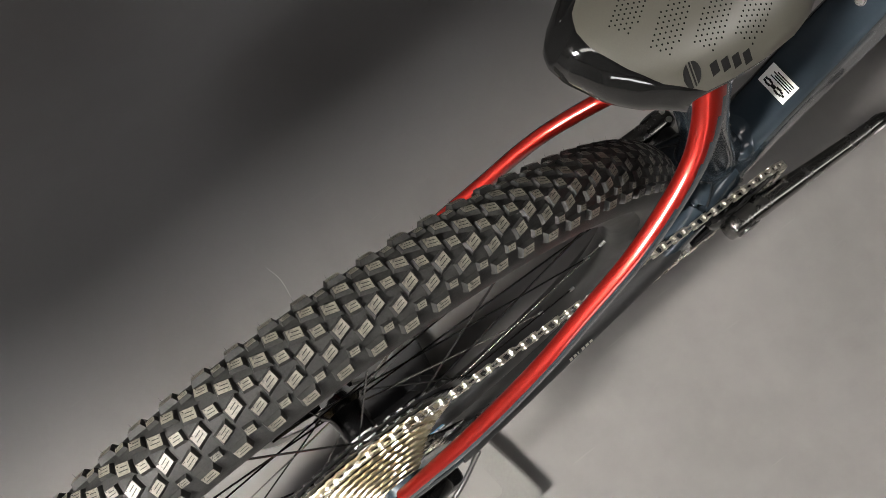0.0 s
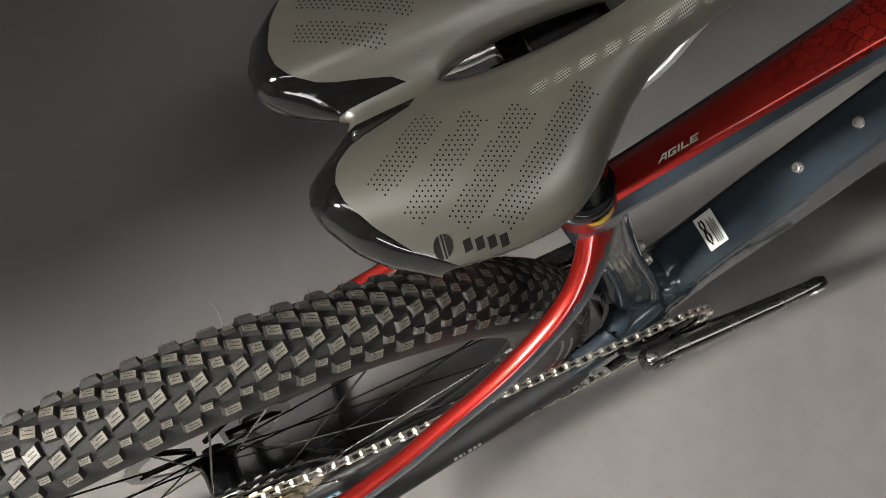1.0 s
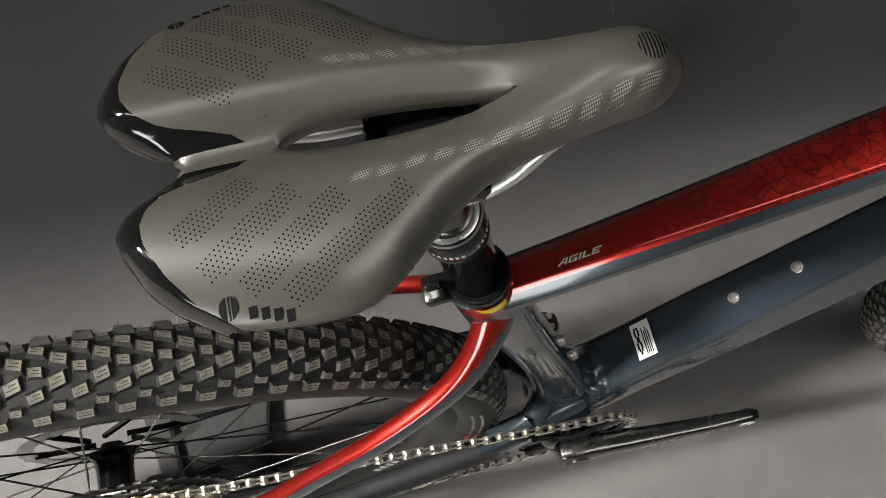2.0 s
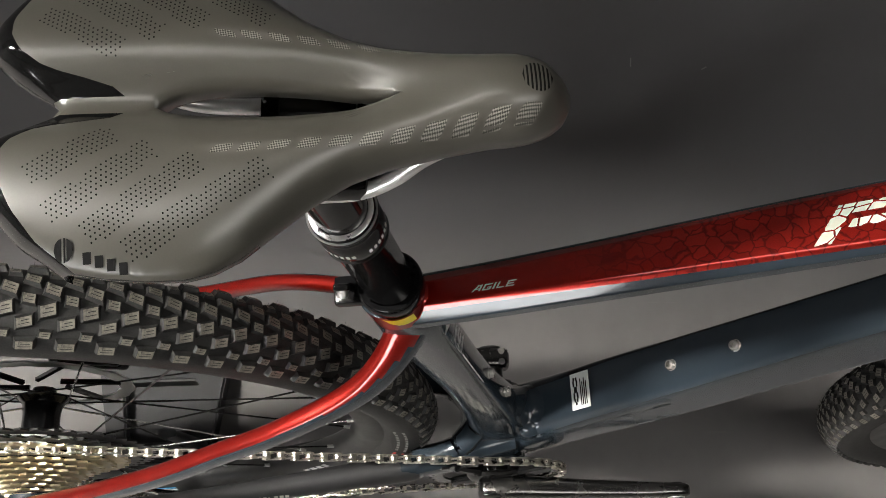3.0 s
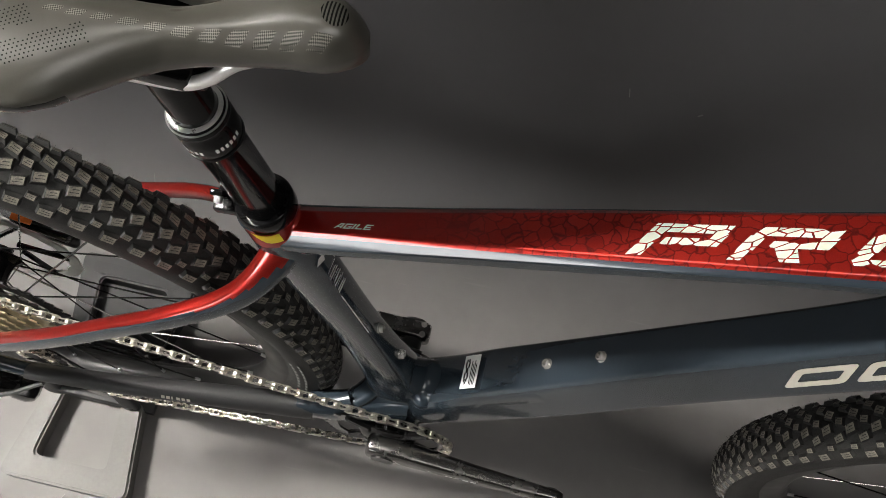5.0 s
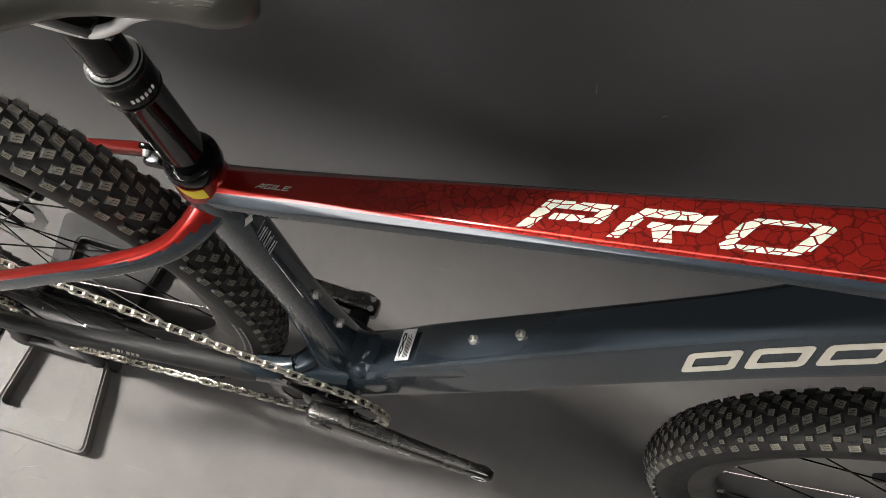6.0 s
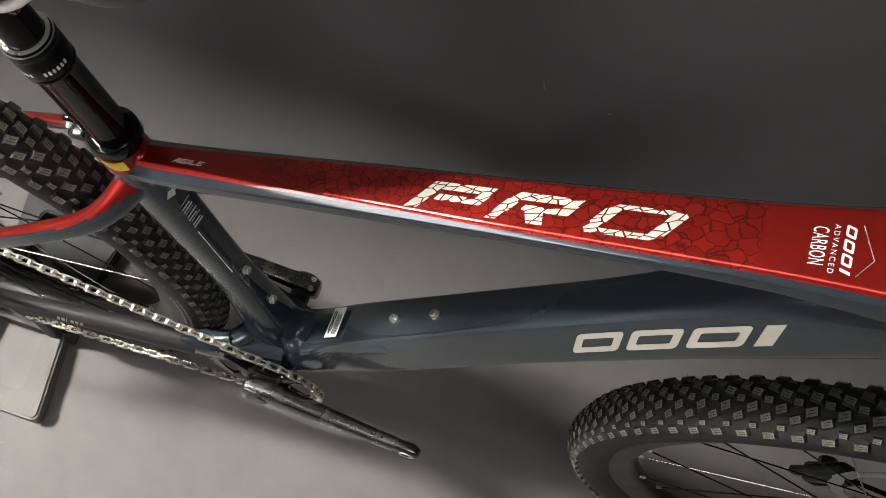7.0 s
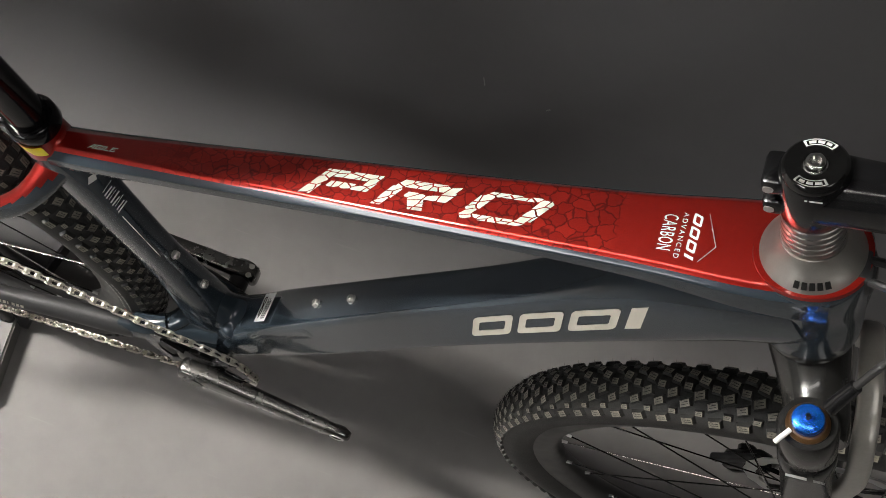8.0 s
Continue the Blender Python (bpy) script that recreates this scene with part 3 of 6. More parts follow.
        if sgn < 0:
            rows = [(0.345, -0.0445, 0.3300, 0.0125, 0.0160, 2.2), (0.330, -0.0470, 0.3320, 0.0128, 0.0155, 2.2), (0.250, -0.0565, 0.3345, 0.0116, 0.0122, 2.2), (0.150, -0.0680, 0.3345, 0.0100, 0.0096, 2.2), (0.072, -0.0765, 0.3435, 0.0092, 0.0092, 2.2), (0.058, -0.0778, 0.3460, 0.0086, 0.0086, 2.2)]
            g = part("stay_guard", loft(rows, 40, 28), "foam", cs, "dull black rubber chainstay guard", 60)
        # dropout with axle nut
        out = rounded([(-0.02, -0.012), (0.018, -0.022), (0.03, 0.0), (0.016, 0.03), (-0.012, 0.026)], 0.01, 4)
        dm = Matrix(((1, 0, 0, 0), (0, 0, 1, 0.072 * sgn - 0.004), (0, 1, 0, AXLE_Z), (0, 0, 0, 1)))
        part("dropout", plate(out, 0.008, dm), "grey", bike)
    # fillets under the clamp where top tube, seat tube and seatstays meet: red above, grey below
    stays = [loft([(0.346, 0.002 * g, 0.683, 0.010, 0.016, 2.4), (0.326, (-0.002 if g < 0 else -0.010) + 0.026 * g, 0.653, 0.0090, 0.0125, 2.5), (0.312, (-0.002 if g < 0 else -0.010) + 0.035 * g, 0.639, 0.0085, 0.0115, 2.5)], 10, 20) for g in (-1, 1)]
    joint = blend([loft(rows_st[5:], 14, 28), faceted(rows_tt[:3], 16)] + stays, 0.0016, 30)
    slope = Vector((-0.55, 0.0, 1.0)).normalized()
    bmesh.ops.bisect_plane(joint, geom=joint.verts[:] + joint.edges[:] + joint.faces[:], plane_co=(0.352, 0, 0.674), plane_no=slope)
    for f in joint.faces:
        f.material_index = 0 if (f.calc_center_median() - Vector((0.352, 0, 0.674))).dot(slope) > 0 else 1
    bmesh.ops.delete(joint, geom=[f for f in joint.faces if f.calc_center_median().z < 0.668 or f.calc_center_median().x > 0.366], context="FACES")
    part("tube_joint", joint, ["red", "grey"], bike, "red and grey fillet joining top tube and seat tube", 180)
    return tt, dt, st


tt, dt, st = build_frame()


# ---- decals on the frame ----
def tt_frame(x, y=0.0, lift=0.0006, z=None):
    """Axes on the top tube's top face: x along the tube, y to the left."""
    d, n = tt_axes(x)
    o = Vector((x, y, tt_top(x))) + n * lift
    side = n.cross(d)
    return Matrix(((d.x, side.x, n.x, o.x), (d.y, side.y, n.y, o.y), (d.z, side.z, n.z, o.z), (0, 0, 0, 1)))


def wrap(bm, ob, out, lift):
    """Lays the outer faces of bm on the surface of ob, along the way out."""
    bm.normal_update()
    bmesh.ops.delete(bm, geom=[f for f in bm.faces if f.normal.dot(out) < 0.5], context="FACES")
    tree = BVHTree.FromPolygons([v.co for v in ob.data.vertices], [tuple(p.vertices) for p in ob.data.polygons])
    for v in bm.verts:
        hit = tree.ray_cast(v.co + out * 0.05, -out)
        if hit[0] is not None:
            v.co = hit[0] + out * lift


def clip(poly, a, b):
    """The part of a convex polygon left of the line a to b."""
    out = []
    n = len(poly)
    d = (b[0] - a[0], b[1] - a[1])
    side = lambda p: d[0] * (p[1] - a[1]) - d[1] * (p[0] - a[0])
    for i in range(n):
        p, q = poly[i], poly[(i + 1) % n]
        sp, sq = side(p), side(q)
        if sp >= 0:
            out.append(p)
        if sp * sq < 0:
            t = sp / (sp - sq)
            out.append((p[0] + (q[0] - p[0]) * t, p[1] + (q[1] - p[1]) * t))
    return out


def cracked(strokes, seeds, gap):
    """Convex strokes broken into cells with gaps between them."""
    pieces = []
    for i, s in enumerate(seeds):
        cell = [(s[0] - 1, s[1] - 1), (s[0] + 1, s[1] - 1), (s[0] + 1, s[1] + 1), (s[0] - 1, s[1] + 1)]
        for j, o in enumerate(seeds):
            if i == j or not cell:
                continue
            mx, my = (s[0] + o[0]) / 2, (s[1] + o[1]) / 2
            dx, dy = o[0] - s[0], o[1] - s[1]
            k = math.hypot(dx, dy)
            mx, my = mx - dx / k * gap / 2, my - dy / k * gap / 2
            cell = clip(cell, (mx, my), (mx - dy, my + dx))
        for st_ in strokes:
            p = cell
            for a, b in zip(st_, st_[1:] + st_[:1]):
                if len(p) > 2:
                    p = clip(p, a, b)
            if len(p) > 2:
                area = 0.5 * abs(sum(p[n][0] * p[(n + 1) % len(p)][1] - p[(n + 1) % len(p)][0] * p[n][1] for n in range(len(p))))
                if area > 0.004:
                    pieces.append(p)
    return pieces


def q(x0, y0, x1, y1):
    return [(x0, y0), (x1, y0), (x1, y1), (x0, y1)]


# letters of the large word in units of their height, before the slant; strokes do not overlap
PRO = {
    "P": (0.0, [q(0, 0, 0.30, 0.74), q(0, 0.74, 1.45, 1.0), q(1.18, 0.36, 1.50, 0.74), q(0.42, 0.36, 1.18, 0.58)]),
    "R": (1.88, [q(0, 0, 0.26, 0.30), q(0, 0.30, 0.30, 0.74), q(0.05, 0.74, 1.50, 1.0), q(1.22, 0.40, 1.55, 0.74), q(0.50, 0.40, 1.22, 0.60), [(0.72, 0.40), (0.62, 0.40), (0.95, 0.0), (1.30, 0.0), (1.02, 0.40)]]),
    "O": (3.92, [q(0, 0.15, 0.32, 0.85), [(0, 0.85), (1.62, 0.85), (1.45, 1.0), (0.16, 1.0)], [(0.16, 0.0), (1.45, 0.0), (1.62, 0.18), (0.0, 0.18)], q(1.30, 0.18, 1.62, 0.85)]),
}


def build_pro():
    rnd = random.Random(4)
    h = 0.0212
    m = tt_frame(0.5572, -0.0128, 0.0004)
    m = m @ pose(0, 0, 0, 0, -0.72, 0)
    for letter, (u0, strokes) in PRO.items():
        seeds = []
        for i in range(9):
            for j in range(5):
                seeds.append((-0.1 + i * 0.25 + rnd.uniform(-0.11, 0.11), -0.05 + j * 0.27 + rnd.uniform(-0.12, 0.12)))
        bm = bmesh.new()
        for p in cracked([s if sum(s[n][0] * s[(n + 1) % len(s)][1] - s[(n + 1) % len(s)][0] * s[n][1] for n in range(len(s))) > 0 else s[::-1] for s in strokes], seeds, 0.034):
            plate([((u0 + x + 0.56 * y) * 0.0300, y * h) for x, y in p], 0.0003, m, bm)
        wrap(bm, tt, tt_axes(0.62)[1], 0.0008)
        part("letter_decal", bm, "cream", tt, "cream letter %s broken into stone-like pieces" % letter, 0)


build_pro()
AGILE = (
    (0.0, [q(0.40, 0.78, 0.95, 1), q(0.75, 0, 0.95, 0.78), [(0, 0), (0.22, 0), (0.58, 0.78), (0.38, 0.78)], q(0.36, 0.28, 0.75, 0.44)]),
    (1.14, [q(0, 0, 0.2, 1), q(0.2, 0.8, 0.9, 1), q(0.2, 0, 0.9, 0.2), q(0.7, 0.2, 0.9, 0.5), q(0.45, 0.36, 0.7, 0.5)]),
    (2.22, [q(0, 0, 0.2, 1)]),
    (2.62, [q(0, 0, 0.2, 1), q(0.2, 0, 0.85, 0.2)]),
    (3.62, [q(0, 0, 0.2, 1), q(0.2, 0.8, 0.9, 1), q(0.2, 0.4, 0.75, 0.58), q(0.2, 0, 0.9, 0.2)]))
bm = bmesh.new()
for u0, strokes in AGILE:
    for st_ in strokes:
        plate([((u0 + x + 0.40 * y) * 0.0060, y * 0.0038) for x, y in st_], 0.0003, tt_frame(0.3772, -0.0062), bm)
wrap(bm, tt, tt_axes(0.40)[1], 0.0010)
part("agile_text", bm, "cream", tt, "small cream word AGILE", 0)
# words across the tube near the head, read from the front
across = lambda x, y: tt_frame(x, y) @ pose(0, 0, 0, 0, 0, -90)
bm = lettering("CARBON", 0.0082, across(0.7826, 0.0100), 0.0, 0.47, 1.1, bold=0.004)
wrap(bm, tt, tt_axes(0.79)[1], 0.0004)
part("carbon_text", bm, "white", tt, "white word CARBON", 0)
bm = lettering("ADVANCED", 0.0030, across(0.7922, 0.0125), 0.0, 1.0, 1.45)
wrap(bm, tt, tt_axes(0.79)[1], 0.0004)
part("advanced_text", bm, "white", tt, "small white word ADVANCED", 0)
badge_m = across(0.7975, 0.0145) @ Matrix.Diagonal((0.64, 0.64, 1, 1))
for k in range(4):
    if k < 3:
        o = rounded([(0.002 + k * 0.0135, 0), (0.0130 + k * 0.0135, 0), (0.0165 + k * 0.0135, 0.0085), (0.0055 + k * 0.0135, 0.0085)], 0.002, 3)
        i_ = rounded([(0.0050 + k * 0.0135, 0.0022), (0.0112 + k * 0.0135, 0.0022), (0.0132 + k * 0.0135, 0.0064), (0.0070 + k * 0.0135, 0.0064)], 0.001, 3)
        bm = frame_plate(o, i_, 0.0002, badge_m)
    else:
        bm = plate([(0.0435, 0), (0.0465, 0), (0.0500, 0.0085), (0.0470, 0.0085)], 0.0002, badge_m)
    wrap(bm, tt, tt_axes(0.80)[1], 0.0004)
    part("badge_shape", bm, "white", tt, "slanted white logo shape", 0)
bm = bmesh.new()
for a, b in (((0.805, 0.0135), (0.812, -0.0070)), ((0.812, -0.0070), (0.805, -0.0175)), ((0.8078, 0.0040), (0.8088, 0.0025))):
    pa, pb = (Vector((x, y, tt_top(x))) + tt_axes(x)[1] * 0.0004 for x, y in (a, b))
    rod(bm, pa, pb, 0.00022, seg=6)
part("chevron_line", bm, "silver", tt, "thin silver chevron line", 0)


def slanted_ring(bm, x, w, h, bar, m):
    s = 1.15
    o = rounded([(x, 0), (x + w, 0), (x + w + s * h, h), (x + s * h, h)], h * 0.28, 4)
    i_ = rounded([(x + bar * 1.3 + s * bar, bar), (x + w - bar * 1.3 + s * bar, bar), (x + w - bar * 1.3 + s * (h - bar), h - bar), (x + bar * 1.3 + s * (h - bar), h - bar)], h * 0.10, 4)
    b2 = frame_plate(o, i_, 0.0003, m)
    me = bpy.data.meshes.new("tmp")
    b2.to_mesh(me)
    bm.from_mesh(me)
    b2.free()


bm = bmesh.new()
dd_ = Vector((0.574, 0.0, 0.819)).normalized()
nn_ = Vector((-0.819 * math.sin(radians(28)), -math.cos(radians(28)), 0.574 * math.sin(radians(28))))
ww_ = nn_.cross(dd_)
badge_at = Matrix(((dd_.x, ww_.x, nn_.x, 0.7499), (dd_.y, ww_.y, nn_.y, -0.0255), (dd_.z, ww_.z, nn_.z, 0.745), (0, 0, 0, 1)))
m = badge_at @ pose(-0.0948, -0.0085, 0.0)
for k in range(4):
    bm = bmesh.new()
    if k < 3:
        slanted_ring(bm, k * 0.0535, 0.046, 0.0212, 0.0060, m)
    else:
        plate([(0.1615, 0), (0.1755, 0), (0.1999, 0.0212), (0.1859, 0.0212)], 0.0003, m, bm)
    wrap(bm, dt, nn_, 0.0005)
    part("side_badge", bm, "cream", dt, "slanted cream logo shape", 0)

# white warning sticker on the down tube, with a wavy mark and small print
a = radians(54)
up = Vector((-math.sin(a), 0, math.cos(a)))
ux = Vector((math.cos(a), 0, math.sin(a)))
o = Vector((0.4965, 0.001, 0.4270)) + up * 0.0040
lm = Matrix(((ux.x, 0, up.x, o.x), (ux.y, 1, up.y, o.y), (ux.z, 0, up.z, o.z), (0, 0, 0, 1)))
lab = part("sticker", plate([(-0.0112, -0.0165), (0.0112, -0.0165), (0.0112, 0.0165), (-0.0112, 0.0165)], 0.0003, lm), "white", dt, "white sticker with a black wave and small print", 0)
bm = bars([(0.0005 + 0.0022 * k, -0.0135, 0.0012, 0.024 - 0.003 * (k % 2)) for k in range(4)], lm @ pose(0, 0, 0.0006))
for sgn in (-1, 1):
    for k in range(9):
        f = k / 9
        yy = -0.0125 + 0.025 * f
        xx = -0.0052 + sgn * 0.0022 * math.sin(f * math.pi * 2)
        bars([(xx - 0.0011, yy, 0.0022, 0.0029)], lm @ pose(0, 0, 0.0006), bm)
part("sticker_print", bm, "print", lab, "black wave and lines of print", 0)


def bolt_head(parent, at, axis, r=0.0046, mat="bolt", name="bolt"):
    m = along(at, axis)
    bm = lathe([(0.0, -0.002), (r * 1.15, -0.002), (r * 1.15, 0.0004), (r, 0.0006), (r, 0.0026), (r * 0.90, 0.0038), (r * 0.78, 0.0042), (r * 0.56, 0.0042), (r * 0.50, 0.0012), (0.0, 0.0012)], 20, m)
    return part(name, bm, mat, parent, "", 40)


def on_surface(ob, p, out):
    """The place where the way from outside to p meets ob."""
    tree = BVHTree.FromPolygons([v.co for v in ob.data.vertices], [tuple(f.vertices) for f in ob.data.polygons])
    got = tree.ray_cast(Vector(p) + Vector(out) * 0.06, -Vector(out))
    return got[0] if got[0] is not None else Vector(p)


for p in ((0.553, 0.0, 0.5125), (0.5895, 0.0, 0.5645)):
    bolt_head(dt, on_surface(dt, p, up) + up * 0.0002, up, 0.0043)
for p in ((0.4045, 0.0, 0.503), (0.421, 0.0, 0.436)):
    ahead = Vector((0.965, 0, 0.26))
    bolt_head(st, on_surface(st, p, ahead) + ahead * 0.0006, ahead, 0.0044)
# print on the seat tube
sm = along((0.3775, -0.010, 0.640), (0.86, -0.45, 0.24), (0.2, 0.0, -0.97))
bm = bmesh.new()
for k in range(9):
    bars([(0.004 * k, -0.003 - 0.0006 * (k % 3), 0.0018 if k % 3 else 0.0006, 0.012 - 0.002 * (k % 2))], sm, bm)
wrap(bm, st, Vector((0.86, -0.45, 0.24)).normalized(), 0.0010)
part("small_print", bm, "white", st, "lines of small white print", 0)
bm = plate([(0, 0), (0.007, -0.004), (0.009, 0.004), (0.003, 0.006)], 0.0003, along((0.3695, -0.014, 0.664), (0.75, -0.62, 0.2), (0.2, 0, -0.97)))
wrap(bm, st, Vector((0.75, -0.62, 0.2)).normalized(), 0.0010)
part("arrow_mark", bm, "white", st, "white corner mark", 0)
bm = bmesh.new()
side_ = Vector((0.86, -0.45, 0.24)).normalized()
add_pipe(bm, [on_surface(st, p, side_) for p in ((0.3825, -0.0125, 0.598), (0.389, -0.0125, 0.572), (0.3955, -0.0125, 0.546), (0.402, -0.0125, 0.520))], 0.00045, 12, 6)
part("pin_stripe", bm, "white", st, "thin white stripe", 0)


# ---- seat post and clamp ----
def build_post():
    m = along(POST, POST_DIR)
    col = part("seat_clamp", lathe([(0.0157, -0.0150), (0.0200, -0.0150), (0.0206, -0.0140), (0.0206, -0.0040), (0.0200, -0.0022), (0.0188, -0.0012), (0.0157, -0.0012)], 48, m, closed=True), "postblack", bike, "black seat clamp collar")
    lug = block((0.020, 0.019, 0.0085), m @ pose(-0.0250, -0.002, -0.0090), 0.003)
    part("clamp_lug", lug, "black", col)
    tag = m @ pose(-0.0265, -0.003, 0.0040, 18, 0, 0)
    part("clamp_tag", block((0.0090, 0.0045, 0.018), tag, 0.0012), "gloss", col, "black clamp end")
    bolt_head(col, tag @ Vector((0, -0.0026, 0.0030)), tag.to_3x3() @ Vector((0, -1, 0)), 0.0031, "silver")
    bars_m = tag @ along((0.0024, -0.0030, -0.0072), (0, -1, 0), (0, 0, 1))
    part("clamp_print", bars([(0.0, -0.002, 0.0015, 0.003), (0.0022, -0.002, 0.0015, 0.003), (0.0044, -0.002, 0.0015, 0.003)], bars_m), "white", col, "tiny white print", 0)
    # yellow sticker wrapped under the collar
    bm = bmesh.new()
    rings = []
    for i in range(13):
        t = radians(-150 + 96 * i / 12)
        rings.append([m @ Vector((0.0211 * math.cos(t), 0.0211 * math.sin(t), z)) for z in (-0.0285, -0.0155)])
    skin(bm, rings, closed=False)
    part("yellow_sticker", bm, "yellow", bike, "bright yellow sticker below the clamp", 60)
    post = part("seat_post", lathe([(0.0, -0.05), (0.0156, -0.05), (0.0156, 0.088), (0.0168, 0.090), (0.0176, 0.094), (0.0176, 0.108), (0.0168, 0.110), (0.0168, 0.1135), (0.0176, 0.115), (0.0174, 0.1185), (0.0160, 0.1210), (0.0140, 0.1215), (0.0, 0.1215)], 48, m), "postblack", bike, "black telescopic seat post")
    for z, finish in ((0.0896, "darksteel"), (0.1142, "darksteel"), (0.1186, "silver")):
        part("collar_edge", lathe([(0.0160, z), (0.0177, z), (0.0179, z + 0.0004), (0.0177, z + 0.0008), (0.0160, z + 0.0008)], 48, m, closed=True), finish, post, "thin bare metal edge", 40)
    part("seal_ring", lathe([(0.0137, 0.1208), (0.0161, 0.1208), (0.0163, 0.1213), (0.0150, 0.1221), (0.0137, 0.1222)], 48, m, closed=True), "rail", post, "thin bright seal ring")
    part("stanchion", lathe([(0.0, 0.12), (0.0135, 0.12), (0.0135, 0.178), (0.0, 0.178)], 40, m), "postblack", post, "smooth black stanchion")
    # print round the collar
    bm = bmesh.new()
    for k in range(14):
        if k in (6, 7):
            continue
        t0 = radians(-138 + 10 * k)
        ring = []
        for i in range(3):
            t = t0 + radians(2.9) * i
            ring.append([m @ Vector((0.01775 * math.cos(t), 0.01775 * math.sin(t), z)) for z in (0.0976, 0.1013)])
        skin(bm, ring, closed=False)
    part("collar_print", bm, "white", post, "small white print round the collar", 0)
    # head that clamps the rails
    top = POST + POST_DIR * 0.176
    head = part("rail_clamp", block((0.052, 0.046, 0.012), pose(top.x + 0.004, 0, top.z - 0.002), 0.003), "gloss", bike, "black rail clamp with bolts")
    for dx in (-0.024, 0.024):
        part("clamp_ear", block((0.014, 0.014, 0.010), pose(top.x + dx, 0, top.z + 0.004), 0.003), "gloss", head)
        bolt_head(head, (top.x + dx, 0, top.z + 0.009), (0, 0, 1), 0.0035, "black")
    for sy in (-0.022, 0.022):
        part("cradle", block((0.046, 0.013, 0.013), pose(top.x + 0.002, sy, top.z + 0.003), 0.004), "gloss", head)
    part("cradle_bridge", block((0.034, 0.030, 0.010), pose(top.x + 0.004, 0, top.z + 0.010), 0.003), "gloss", head)


build_post()


# ---- saddle ----
SW = np.array([(0.180, 0.0600), (0.200, 0.0630), (0.213, 0.0668), (0.225, 0.0692), (0.240, 0.0708), (0.254, 0.0706), (0.264, 0.0680), (0.274, 0.0625), (0.285, 0.0530), (0.300, 0.0410), (0.315, 0.0318), (0.330, 0.0262),
               (0.350, 0.0218), (0.368, 0.0192), (0.372, 0.0188)])
STAIL = np.array([(0, 0.2085), (0.06, 0.2050), (0.14, 0.1975), (0.23, 0.1895), (0.32, 0.1838), (0.42, 0.1815), (0.55, 0.1825), (0.74, 0.1885), (0.89, 0.1965), (1.0, 0.2105)])


def sad_w(x):
    if x > 0.372:
        return 0.0188 * max(0.0, 1 - ((x - 0.372) / 0.0318) ** 2.4) ** 0.5
    return float(np.interp(x, SW[:, 0], SW[:, 1]))


def sad_hole(x):
    """Half width of the cut-out, a drop with its point towards the nose."""
    u = (x - 0.2415) / 0.095
    return 0.0074 * u ** 0.5 * (1 - u) ** 0.85 / 0.415 if 0 < u < 1 else 0.0


def sad_z(x, y):
    """Height of the saddle's cover."""
    w = max(sad_w(x), 0.004)
    s = min(abs(y) / w, 1.0)
    if x > 0.372:
        s = min(1.0, ((y / 0.0188) ** 2 + ((x - 0.372) / 0.0318) ** 2.4) ** 0.5)
    z = 0.9385 + 0.0018 * math.cos((x - 0.20) / 0.2 * 2 * math.pi)
    z -= (0.009 + 0.002 * min(1, max(0, (x - 0.26) / 0.06))) * s ** 2.3 + 0.009 * s ** 7
    z -= 0.0135 * math.exp(-(y / 0.0135) ** 2) * min(1, max(0, (0.372 - x) / 0.055)) ** 1.3
    return z


